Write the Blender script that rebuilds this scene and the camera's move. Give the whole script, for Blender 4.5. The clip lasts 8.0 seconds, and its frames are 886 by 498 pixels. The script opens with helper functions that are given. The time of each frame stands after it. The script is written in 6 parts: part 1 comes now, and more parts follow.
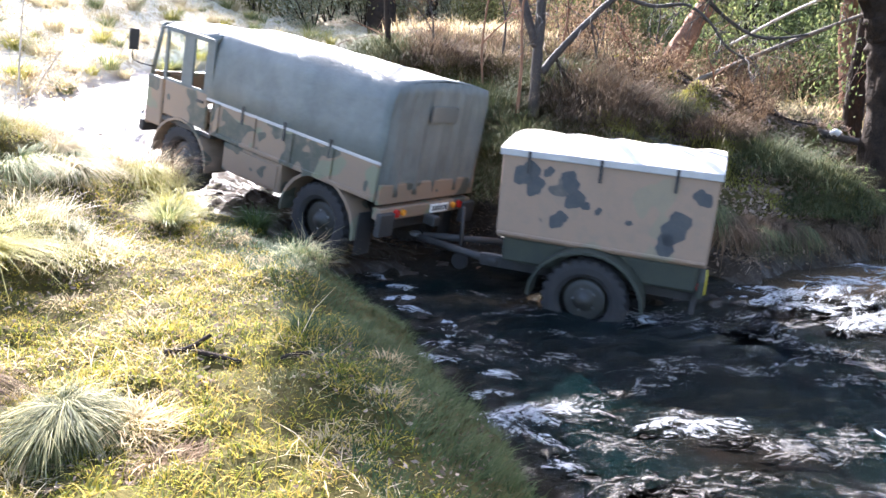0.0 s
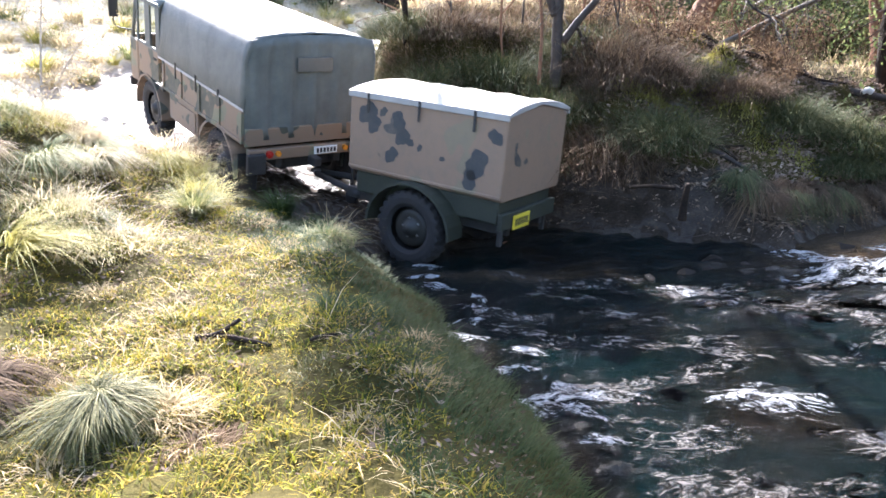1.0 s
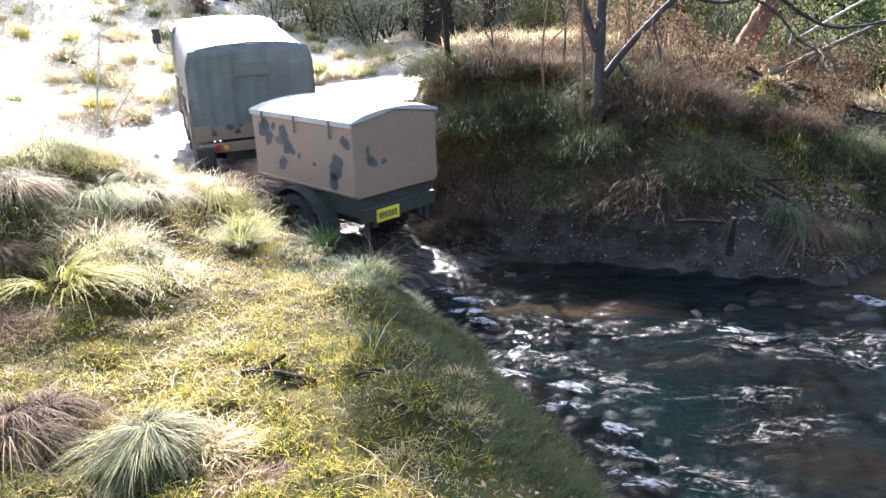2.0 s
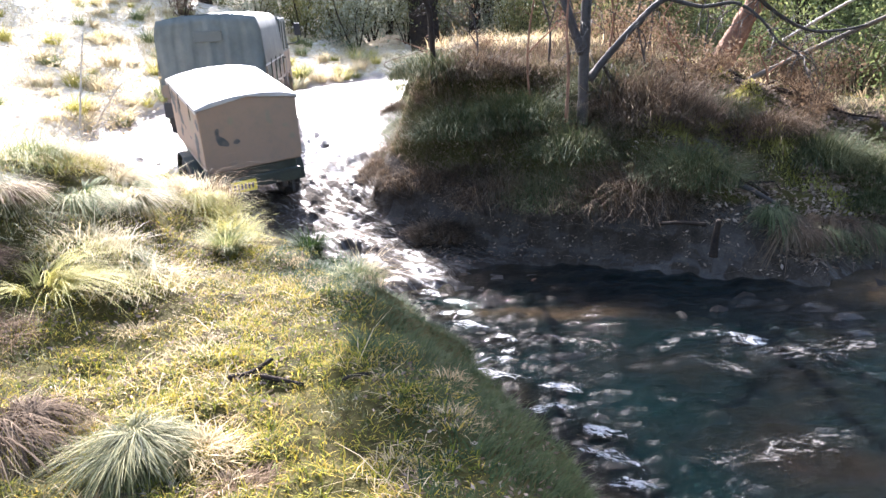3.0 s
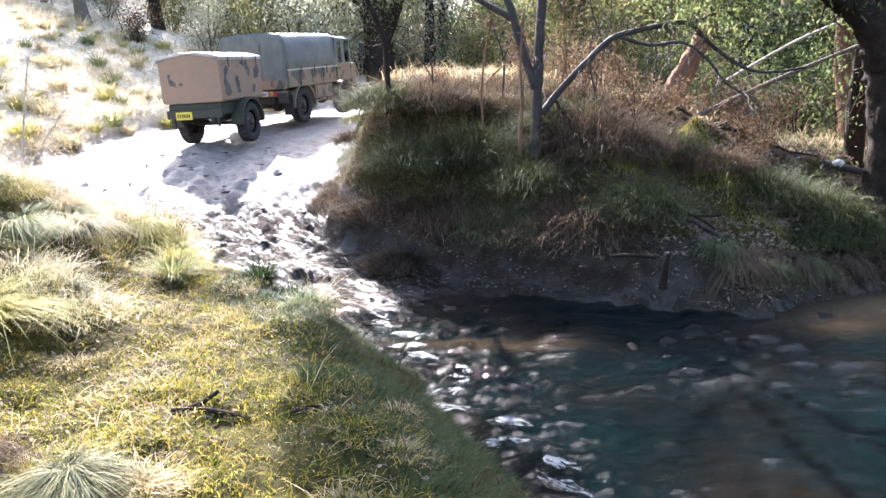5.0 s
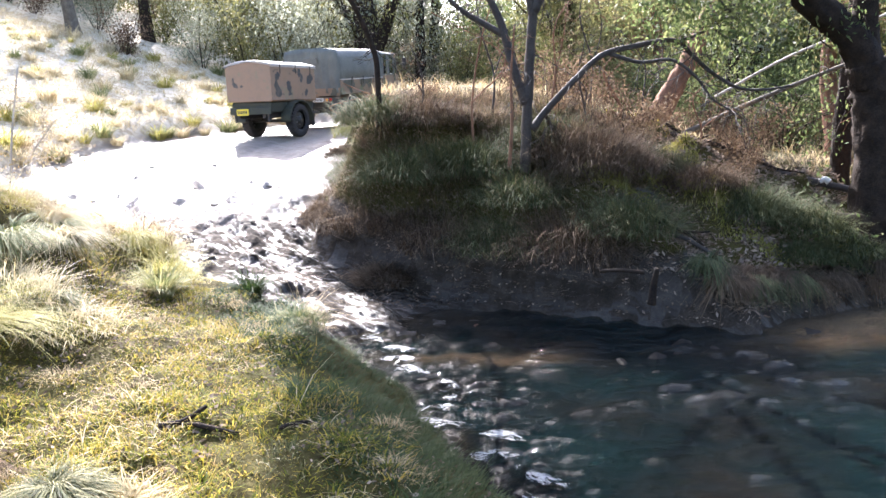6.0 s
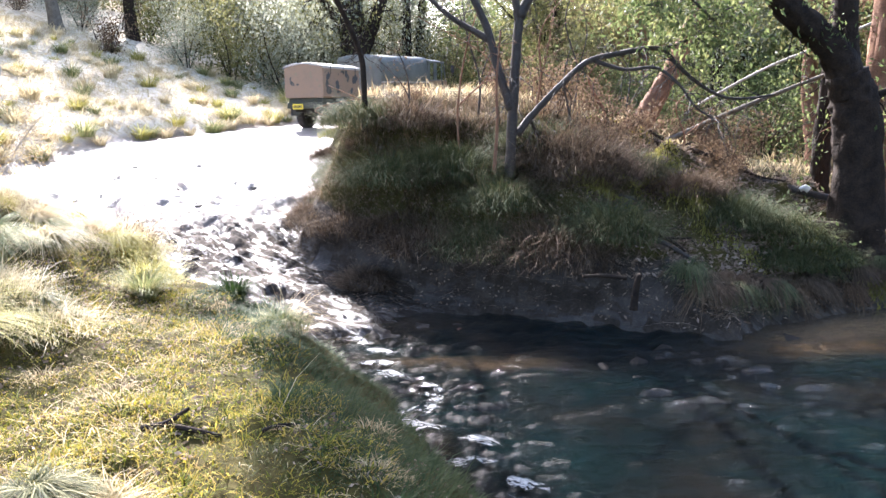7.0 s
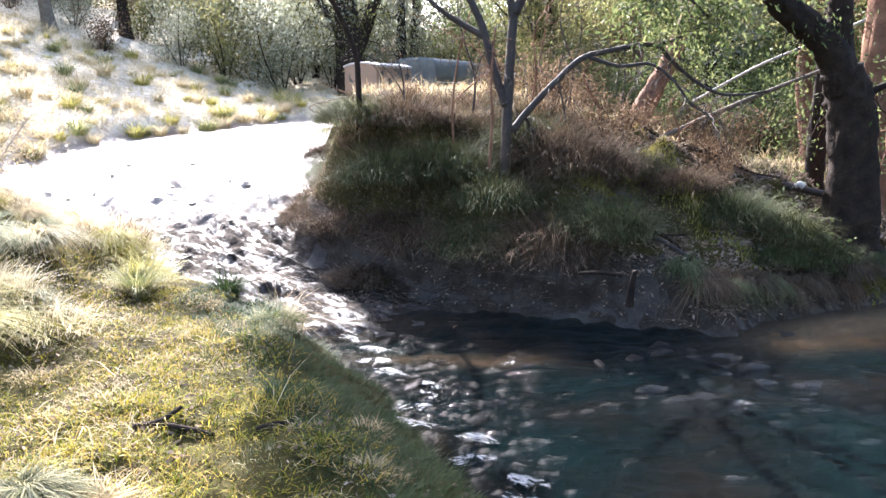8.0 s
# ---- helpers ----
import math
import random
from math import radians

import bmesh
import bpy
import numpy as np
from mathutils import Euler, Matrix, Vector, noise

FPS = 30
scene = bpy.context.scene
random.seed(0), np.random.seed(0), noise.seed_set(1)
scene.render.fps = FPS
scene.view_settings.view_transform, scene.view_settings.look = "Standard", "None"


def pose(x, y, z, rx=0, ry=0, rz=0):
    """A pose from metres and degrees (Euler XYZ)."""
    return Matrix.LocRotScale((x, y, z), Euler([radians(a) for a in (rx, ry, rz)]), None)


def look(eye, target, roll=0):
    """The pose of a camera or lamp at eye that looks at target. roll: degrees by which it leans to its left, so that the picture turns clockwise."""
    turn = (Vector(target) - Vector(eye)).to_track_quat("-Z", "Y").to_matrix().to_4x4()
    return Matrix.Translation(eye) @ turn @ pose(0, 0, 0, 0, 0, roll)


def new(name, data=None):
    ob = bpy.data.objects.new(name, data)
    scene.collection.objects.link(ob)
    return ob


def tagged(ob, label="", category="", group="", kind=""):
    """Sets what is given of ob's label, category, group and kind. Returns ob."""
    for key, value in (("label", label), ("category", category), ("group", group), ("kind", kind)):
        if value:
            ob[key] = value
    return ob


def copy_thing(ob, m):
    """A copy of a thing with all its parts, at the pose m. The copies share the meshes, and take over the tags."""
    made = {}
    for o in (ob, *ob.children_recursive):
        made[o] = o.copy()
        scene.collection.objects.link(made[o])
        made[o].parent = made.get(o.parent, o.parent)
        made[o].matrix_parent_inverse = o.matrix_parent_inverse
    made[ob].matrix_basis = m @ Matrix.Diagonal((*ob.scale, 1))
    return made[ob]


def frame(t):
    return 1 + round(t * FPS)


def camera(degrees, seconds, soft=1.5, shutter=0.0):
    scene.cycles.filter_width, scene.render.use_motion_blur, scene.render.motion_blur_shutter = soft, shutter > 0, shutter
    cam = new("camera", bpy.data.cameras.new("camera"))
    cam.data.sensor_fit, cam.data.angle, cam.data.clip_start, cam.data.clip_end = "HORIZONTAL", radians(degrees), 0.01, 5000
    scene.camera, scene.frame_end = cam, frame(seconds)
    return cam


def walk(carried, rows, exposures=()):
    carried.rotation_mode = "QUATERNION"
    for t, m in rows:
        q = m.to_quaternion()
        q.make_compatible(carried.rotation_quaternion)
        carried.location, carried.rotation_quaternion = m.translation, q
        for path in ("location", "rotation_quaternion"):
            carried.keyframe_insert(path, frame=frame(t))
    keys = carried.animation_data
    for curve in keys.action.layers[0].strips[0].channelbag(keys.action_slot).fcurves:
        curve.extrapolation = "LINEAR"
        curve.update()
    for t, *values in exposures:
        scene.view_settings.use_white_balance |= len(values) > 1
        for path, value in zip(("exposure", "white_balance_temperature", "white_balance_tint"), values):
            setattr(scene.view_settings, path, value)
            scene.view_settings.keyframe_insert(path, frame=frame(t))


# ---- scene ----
# camera, fitted: seconds, place, yaw, pitch, roll
CAM_ROWS = [
    (0.0, 0.000, 0.000, 2.500, 0.00, -14.42, -1.20),
    (0.5, -0.016, 0.040, 2.487, 0.38, -15.66, 0.35),
    (1.0, 0.000, 0.042, 2.491, 1.36, -16.21, 1.31),
    (1.5, -0.009, 0.041, 2.510, 4.63, -13.80, 1.89),
    (3.0, -0.027, 0.036, 2.508, 3.24, -13.39, 2.03),
    (3.5, -0.037, 0.046, 2.508, 2.85, -12.78, 1.10),
    (4.0, -0.031, 0.043, 2.507, 2.59, -12.63, 1.19),
    (4.5, -0.023, 0.062, 2.502, 0.95, -11.95, 1.08),
    (6.0, -0.034, 0.068, 2.509, -0.87, -10.12, 0.30),
    (6.5, -0.039, 0.043, 2.522, -1.38, -9.95, -0.27),
    (7.0, -0.035, 0.039, 2.523, -1.95, -9.89, -0.49),
    (7.5, -0.029, 0.056, 2.509, -1.99, -10.01, -0.25),
    (8.0, -0.029, 0.067, 2.507, -2.32, -10.02, -0.36),
]
cam = camera(61.08, 8.0, soft=1.5, shutter=0.35)
walk(cam, [(t, pose(x, y, z, 90 + pitch, roll, yaw)) for t, x, y, z, yaw, pitch, roll in CAM_ROWS],
     exposures=[(0.0, 3.1, 5960, 17), (0.5, 2.95, 5960, 17), (1.5, 2.85, 5960, 17), (4.5, 2.75, 5960, 17), (8.0, 2.7, 5960, 17)])

# light: low winter sun ahead and to the left, clear sky
SUN_AZ, SUN_EL = -18.0, 36.0
SUN_DIR = Vector((math.sin(radians(SUN_AZ)) * math.cos(radians(SUN_EL)), math.cos(radians(SUN_AZ)) * math.cos(radians(SUN_EL)), math.sin(radians(SUN_EL))))
world = bpy.data.worlds.new("sky")
scene.world = world
world.use_nodes = True
wn = world.node_tree
for n in list(wn.nodes):
    wn.nodes.remove(n)
w_out = wn.nodes.new("ShaderNodeOutputWorld")
w_bg = wn.nodes.new("ShaderNodeBackground")
w_sky = wn.nodes.new("ShaderNodeTexSky")
w_sky.sky_type = "NISHITA"
w_sky.sun_disc = False
w_sky.sun_elevation = radians(SUN_EL)
w_sky.sun_rotation = radians(SUN_AZ)
w_sky.dust_density = 2.5
w_bg.inputs["Strength"].default_value = 0.12
wn.links.new(w_sky.outputs[0], w_bg.inputs[0])
wn.links.new(w_bg.outputs[0], w_out.inputs[0])
sun_data = bpy.data.lights.new("sun", "SUN")
sun_data.energy, sun_data.angle, sun_data.color = 5.0, radians(0.55), (1.0, 0.95, 0.88)
sun = new("sun", sun_data)
sun.matrix_world = look(SUN_DIR * 60, (0, 0, 0))


# ---- materials ----
def nodes_of(name):
    m = bpy.data.materials.new(name)
    m.use_nodes = True
    nt = m.node_tree
    return m, nt, nt.nodes["Principled BSDF"]


def ramp(nt, fac, stops):
    r = nt.nodes.new("ShaderNodeValToRGB")
    e = r.color_ramp.elements
    while len(e) < len(stops):
        e.new(0.5)
    for k, (p, c) in enumerate(stops):
        e[k].position = p
        e[k].color = (*c, 1) if len(c) == 3 else c
    nt.links.new(fac, r.inputs[0])
    return r.outputs[0]


def noise_tex(nt, scale, detail=4.0, rough=0.6, coord=None, distortion=0.0):
    n = nt.nodes.new("ShaderNodeTexNoise")
    n.inputs["Scale"].default_value = scale
    n.inputs["Detail"].default_value = detail
    n.inputs["Roughness"].default_value = rough
    n.inputs["Distortion"].default_value = distortion
    if coord is not None:
        nt.links.new(coord, n.inputs["Vector"])
    return n.outputs["Fac"]


def mix_col(nt, fac, a, b, blend="MIX"):
    m = nt.nodes.new("ShaderNodeMix")
    m.data_type = "RGBA"
    m.blend_type = blend
    for sock, val in ((m.inputs[0], fac), (m.inputs[6], a), (m.inputs[7], b)):
        if hasattr(val, "links"):
            nt.links.new(val, sock)
        else:
            sock.default_value = val if isinstance(val, float) else (*val, 1)
    return m.outputs[2]


def calc(nt, op, a, b, clamp=False):
    m = nt.nodes.new("ShaderNodeMath")
    m.operation = op
    m.use_clamp = clamp
    for sock, val in ((m.inputs[0], a), (m.inputs[1], b)):
        if hasattr(val, "links"):
            nt.links.new(val, sock)
        else:
            sock.default_value = val
    return m.outputs[0]


def bump(nt, p, height, strength, dist=0.02):
    b = nt.nodes.new("ShaderNodeBump")
    b.inputs["Strength"].default_value = strength
    b.inputs["Distance"].default_value = dist
    nt.links.new(height, b.inputs["Height"])
    nt.links.new(b.outputs[0], p.inputs["Normal"])


def obj_coord(nt):
    return nt.nodes.new("ShaderNodeTexCoord").outputs["Object"]


def plain(name, c1, c2, scale=6.0, rough=0.7, metal=0.0, bump_s=0.2, bump_d=0.01, fine=60.0):
    m, nt, p = nodes_of(name)
    co = obj_coord(nt)
    a = noise_tex(nt, scale, 5, 0.65, co)
    b = noise_tex(nt, fine, 3, 0.6, co)
    f = calc(nt, "ADD", calc(nt, "MULTIPLY", a, 0.7), calc(nt, "MULTIPLY", b, 0.3))
    col = ramp(nt, f, [(0.32, c1), (0.68, c2)])
    nt.links.new(col, p.inputs["Base Color"])
    nt.links.new(ramp(nt, a, [(0.3, (max(rough - 0.1, 0.02),) * 3), (0.7, (min(rough + 0.1, 1),) * 3)]), p.inputs["Roughness"])
    p.inputs["Metallic"].default_value = metal
    if bump_s:
        bump(nt, p, f, bump_s, bump_d)
    return m


def leafy(name, stops, rough=0.6, through_=0.35, patch=0.7):
    """Blades and leaves: colour by piece and by patch of ground, light passes through."""
    m, nt, p = nodes_of(name)
    g = nt.nodes.new("ShaderNodeNewGeometry")
    a = noise_tex(nt, patch, 3, 0.6, g.outputs["Position"])
    f = calc(nt, "ADD", calc(nt, "MULTIPLY", g.outputs["Random Per Island"], 0.55), calc(nt, "MULTIPLY", a, 0.55))
    col = ramp(nt, f, stops)
    nt.links.new(col, p.inputs["Base Color"])
    p.inputs["Roughness"].default_value = min(rough + 0.2, 1.0)
    p.inputs["Specular IOR Level"].default_value = 0.15
    tr = nt.nodes.new("ShaderNodeBsdfTranslucent")
    nt.links.new(col, tr.inputs[0])
    mx = nt.nodes.new("ShaderNodeMixShader")
    mx.inputs[0].default_value = through_
    nt.links.new(p.outputs[0], mx.inputs[1])
    nt.links.new(tr.outputs[0], mx.inputs[2])
    nt.links.new(mx.outputs[0], nt.nodes["Material Output"].inputs["Surface"])
    return m


def ground_material():
    m, nt, p = nodes_of("ground_earth")
    co = obj_coord(nt)
    at = nt.nodes.new("ShaderNodeAttribute")
    at.attribute_name = "mud"
    dry = nt.nodes.new("ShaderNodeAttribute")
    dry.attribute_name = "dry"
    wetness = nt.nodes.new("ShaderNodeAttribute")
    wetness.attribute_name = "wet"
    big = noise_tex(nt, 0.8, 4, 0.6, co)
    mid = noise_tex(nt, 5.0, 5, 0.65, co)
    fine = noise_tex(nt, 38.0, 4, 0.65, co)
    turf = ramp(nt, mid, [(0.3, (0.016, 0.012, 0.005)), (0.5, (0.04, 0.034, 0.01)), (0.7, (0.075, 0.06, 0.018))])
    turf = mix_col(nt, ramp(nt, fine, [(0.35, (0, 0, 0)), (0.7, (1, 1, 1))]), turf, mix_col(nt, big, (0.045, 0.05, 0.008), (0.07, 0.05, 0.02)))
    # dry hillside earth, lightened further to carry the glare on the hill
    pale = ramp(nt, mid, [(0.3, (0.28, 0.21, 0.13)), (0.5, (0.56, 0.48, 0.35)), (0.7, (0.7, 0.63, 0.5))])
    turf = mix_col(nt, dry.outputs["Fac"], turf, pale)
    mud = ramp(nt, calc(nt, "ADD", calc(nt, "MULTIPLY", mid, 0.6), calc(nt, "MULTIPLY", fine, 0.4)), [(0.3, (0.015, 0.011, 0.008)), (0.5, (0.038, 0.029, 0.021)), (0.7, (0.095, 0.073, 0.054))])
    # higher up the track the earth is pale and evenly trodden
    high = nt.nodes.new("ShaderNodeSeparateXYZ")
    flow = nt.nodes.new("ShaderNodeAttribute")
    flow.attribute_name = "flow"
    nt.links.new(flow.outputs["Vector"], high.inputs[0])
    upper = high.outputs[2]
    mud = mix_col(nt, upper, mud, ramp(nt, mid, [(0.3, (0.16, 0.125, 0.1)), (0.7, (0.34, 0.285, 0.235))]))
    f = calc(nt, "ADD", at.outputs["Fac"], calc(nt, "MULTIPLY", calc(nt, "SUBTRACT", mid, 0.5), 0.8), True)
    f = ramp(nt, f, [(0.4, (0, 0, 0)), (0.6, (1, 1, 1))])
    nt.links.new(mix_col(nt, f, turf, mud), p.inputs["Base Color"])
    # films of water run down the track in streaks
    fm = nt.nodes.new("ShaderNodeMapping")
    fm.inputs["Scale"].default_value = (8.0, 2.0, 1.0)
    nt.links.new(flow.outputs["Vector"], fm.inputs["Vector"])
    streak = noise_tex(nt, 1.0, 5, 0.62, fm.outputs[0], 0.7)
    wet = ramp(nt, calc(nt, "ADD", calc(nt, "MULTIPLY", streak, 0.75), calc(nt, "MULTIPLY", fine, 0.25)), [(0.44, (0.14,) * 3), (0.5, (0.95,) * 3)])
    wet = mix_col(nt, upper, wet, (0.5, 0.5, 0.5))
    gloss = mix_col(nt, upper, ramp(nt, streak, [(0.46, (0.5,) * 3), (0.54, (0.12,) * 3)]), (0.4, 0.4, 0.4))
    nt.links.new(mix_col(nt, f, (0.05, 0.05, 0.05), gloss), p.inputs["Specular IOR Level"])
    fw = calc(nt, "MULTIPLY", f, wetness.outputs["Fac"])
    nt.links.new(mix_col(nt, fw, (0.9, 0.9, 0.9), wet), p.inputs["Roughness"])
    h = calc(nt, "ADD", calc(nt, "MULTIPLY", mid, 0.7), calc(nt, "MULTIPLY", fine, 0.3))
    h = calc(nt, "ADD", h, calc(nt, "MULTIPLY", calc(nt, "MULTIPLY", streak, f), 0.9))
    bump(nt, p, h, 0.8, 0.06)
    return m


def water_material():
    m, nt, p = nodes_of("stream_water")
    g = nt.nodes.new("ShaderNodeNewGeometry")
    mp = nt.nodes.new("ShaderNodeMapping")
    mp.inputs["Scale"].default_value = (0.75, 2.8, 1.0)
    mp.inputs["Rotation"].default_value = (0, 0, radians(12))
    nt.links.new(g.outputs["Position"], mp.inputs["Vector"])
    a = noise_tex(nt, 7.0, 4, 0.6, mp.outputs[0], 0.9)
    b = noise_tex(nt, 20.0, 4, 0.65, mp.outputs[0], 1.0)
    big = noise_tex(nt, 0.7, 3, 0.5, g.outputs["Position"])
    deep = ramp(nt, big, [(0.35, (0.002, 0.010, 0.010)), (0.52, (0.004, 0.008, 0.008)), (0.72, (0.014, 0.010, 0.007))])
    sh = nt.nodes.new("ShaderNodeAttribute")
    sh.attribute_name = "shallow"
    sand = ramp(nt, b, [(0.35, (0.15, 0.09, 0.045)), (0.65, (0.36, 0.23, 0.12))])
    nt.links.new(mix_col(nt, sh.outputs["Fac"], deep, sand), p.inputs["Base Color"])
    p.inputs["Roughness"].default_value = 0.05
    p.inputs["IOR"].default_value = 1.33
    c = noise_tex(nt, 55.0, 3, 0.6, mp.outputs[0], 0.6)
    h = calc(nt, "ADD", calc(nt, "ADD", calc(nt, "MULTIPLY", a, 0.32), calc(nt, "MULTIPLY", b, 0.48)), calc(nt, "MULTIPLY", c, 0.2))
    bump(nt, p, h, 1.0, 0.22)
    return m


def foam_material(name, colour, cover):
    """Lacy broken water: clear between the strands."""
    m, nt, p = nodes_of(name)
    co = obj_coord(nt)
    info = nt.nodes.new("ShaderNodeObjectInfo")
    sh = nt.nodes.new("ShaderNodeVectorMath")
    sh.operation = "ADD"
    nt.links.new(co, sh.inputs[0])
    nt.links.new(calc(nt, "MULTIPLY", info.outputs["Random"], 40.0), sh.inputs[1])
    mp = nt.nodes.new("ShaderNodeMapping")
    mp.inputs["Scale"].default_value = (1.0, 2.4, 1.0)
    nt.links.new(sh.outputs[0], mp.inputs["Vector"])
    a = noise_tex(nt, 4.0, 7, 0.72, mp.outputs[0], 1.4)
    b = noise_tex(nt, 26.0, 5, 0.75, mp.outputs[0], 0.8)
    edge = nt.nodes.new("ShaderNodeAttribute")
    edge.attribute_name = "edge"
    f = calc(nt, "ADD", calc(nt, "MULTIPLY", a, 0.65), calc(nt, "MULTIPLY", b, 0.35))
    f = calc(nt, "ADD", f, calc(nt, "MULTIPLY", calc(nt, "SUBTRACT", edge.outputs["Fac"], 0.7), 0.24))
    mask = ramp(nt, f, [(cover, (0, 0, 0)), (cover + 0.10, (1, 1, 1))])
    nt.links.new(mix_col(nt, b, [v * 0.55 for v in colour], colour), p.inputs["Base Color"])
    p.inputs["Roughness"].default_value = 0.35
    p.inputs["IOR"].default_value = 1.33
    bump(nt, p, calc(nt, "ADD", a, calc(nt, "MULTIPLY", b, 0.6)), 0.9, 0.08)
    tr = nt.nodes.new("ShaderNodeBsdfTransparent")
    mx = nt.nodes.new("ShaderNodeMixShader")
    nt.links.new(mask, mx.inputs[0])
    nt.links.new(tr.outputs[0], mx.inputs[1])
    nt.links.new(p.outputs[0], mx.inputs[2])
    nt.links.new(mx.outputs[0], nt.nodes["Material Output"].inputs["Surface"])
    return m


def camo_material(name, base, blob, pale, seed, amount):
    m, nt, p = nodes_of(name)
    co = obj_coord(nt)
    mp = nt.nodes.new("ShaderNodeMapping")
    mp.inputs["Location"].default_value = (seed, seed * 0.7, seed * 1.3)
    nt.links.new(co, mp.inputs["Vector"])
    v = noise_tex(nt, 2.4, 1.5, 0.5, mp.outputs[0], 0.3)
    f = ramp(nt, v, [(amount, (0, 0, 0)), (amount + 0.012, (1, 1, 1))])
    mp2 = nt.nodes.new("ShaderNodeMapping")
    mp2.inputs["Location"].default_value = (seed + 7, 3, 1)
    nt.links.new(co, mp2.inputs["Vector"])
    g = ramp(nt, noise_tex(nt, 1.9, 1.5, 0.5, mp2.outputs[0], 0.3), [(0.60, (0, 0, 0)), (0.615, (1, 1, 1))])
    dirt = noise_tex(nt, 7.0, 6, 0.7, co)
    c = mix_col(nt, g, base, pale)
    c = mix_col(nt, f, c, blob)
    c = mix_col(nt, ramp(nt, dirt, [(0.45, (0, 0, 0)), (0.8, (0.7, 0.7, 0.7))]), c, (0.17, 0.13, 0.09))
    nt.links.new(c, p.inputs["Base Color"])
    p.inputs["Roughness"].default_value = 0.62
    bump(nt, p, noise_tex(nt, 25, 3, 0.6, co), 0.15, 0.01)
    return m


def glass_material():
    m, nt, p = nodes_of("window_glass")
    p.inputs["Base Color"].default_value = (0.9, 0.95, 0.93, 1)
    p.inputs["Roughness"].default_value = 0.04
    p.inputs["Transmission Weight"].default_value = 1.0
    p.inputs["IOR"].default_value = 1.02
    p.inputs["Specular IOR Level"].default_value = 0.5
    return m


def canvas_material():
    m, nt, p = nodes_of("olive_canvas")
    co = obj_coord(nt)
    a = noise_tex(nt, 2.2, 5, 0.7, co)
    w = noise_tex(nt, 160.0, 2, 0.5, co)
    nt.links.new(ramp(nt, a, [(0.3, (0.075, 0.082, 0.072)), (0.7, (0.135, 0.14, 0.122))]), p.inputs["Base Color"])
    p.inputs["Roughness"].default_value = 0.62
    bump(nt, p, calc(nt, "ADD", calc(nt, "MULTIPLY", a, 0.8), calc(nt, "MULTIPLY", w, 0.08)), 0.5, 0.05)
    return m


M_GROUND = ground_material()
M_WATER = water_material()
M_FOAM = foam_material("muddy_broken_water", (0.20, 0.185, 0.17), 0.555)
M_FOAM_WHITE = foam_material("white_water", (0.6, 0.61, 0.61), 0.515)
M_CANVAS = canvas_material()
M_GLASS = glass_material()
TAN, DARK_GREEN, OLIVE = (0.25, 0.16, 0.10), (0.045, 0.045, 0.04), (0.15, 0.15, 0.09)
M_CAMO = camo_material("camouflage_paint", TAN, DARK_GREEN, (0.215, 0.165, 0.10), 2.0, 0.68)
M_CAMO_TRUCK = camo_material("camouflage_truck_paint", (0.2, 0.135, 0.085), (0.05, 0.055, 0.038), OLIVE, 5.3, 0.56)
M_LID = plain("lid_canvas", (0.30, 0.28, 0.25), (0.44, 0.41, 0.37), 3, 0.7, 0, 0.3, 0.01)
M_BLACK = plain("black_underbody", (0.012, 0.012, 0.011), (0.05, 0.042, 0.035), 5, 0.7)
# tyre and rim colours lowered to hold the shade beneath the bodies
M_TYRE = plain("tyre_rubber", (0.009, 0.009, 0.009), (0.034, 0.029, 0.025), 7, 0.85, 0, 0.4)
M_SHADE_RIM = plain("shade_dark_rim", (0.014, 0.014, 0.01), (0.04, 0.035, 0.026), 6, 0.6)
M_STEEL = plain("worn_steel", (0.2, 0.2, 0.2), (0.4, 0.39, 0.37), 8, 0.4, 0.9)
M_YELLOW = plain("yellow_plate", (0.62, 0.48, 0.03), (0.72, 0.57, 0.05), 8, 0.5)
M_WHITE = plain("white_plate", (0.6, 0.6, 0.56), (0.75, 0.75, 0.7), 8, 0.5)
M_BAR = plain("plate_bars", (0.02, 0.02, 0.02), (0.03, 0.03, 0.03), 8, 0.6)
M_RED = plain("red_lens", (0.35, 0.02, 0.015), (0.45, 0.03, 0.02), 9, 0.25)
M_AMBER = plain("amber_lens", (0.6, 0.2, 0.02), (0.7, 0.28, 0.03), 9, 0.25)
M_LAMPGLASS = plain("lamp_glass", (0.55, 0.55, 0.52), (0.7, 0.7, 0.68), 9, 0.12)
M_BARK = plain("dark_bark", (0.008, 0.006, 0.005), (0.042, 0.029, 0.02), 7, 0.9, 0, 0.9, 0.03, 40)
M_BARK_RED = plain("red_brown_bark", (0.10, 0.05, 0.03), (0.26, 0.14, 0.085), 4, 0.85, 0, 0.9, 0.03, 35)
M_BARK_PALE = plain("grey_bark", (0.07, 0.058, 0.045), (0.2, 0.17, 0.135), 5, 0.85, 0, 0.7, 0.02, 40)
M_DEADWOOD = plain("bleached_wood", (0.26, 0.22, 0.17), (0.50, 0.44, 0.36), 6, 0.8, 0, 0.6, 0.02, 50)
M_ROCK = plain("wet_rock", (0.01, 0.008, 0.006), (0.036, 0.028, 0.021), 6, 0.75, 0, 0.7, 0.03)
for bark in (M_ROCK, M_BARK, M_BARK_RED, M_BARK_PALE):
    bark.node_tree.nodes["Principled BSDF"].inputs["Specular IOR Level"].default_value = 0.12
M_TURF = leafy("short_turf", [(0.22, (0.032, 0.05, 0.008)), (0.42, (0.125, 0.145, 0.014)), (0.58, (0.33, 0.285, 0.026)), (0.74, (0.46, 0.33, 0.06)), (0.9, (0.36, 0.23, 0.09))], 0.5, 0.45, 2.2)
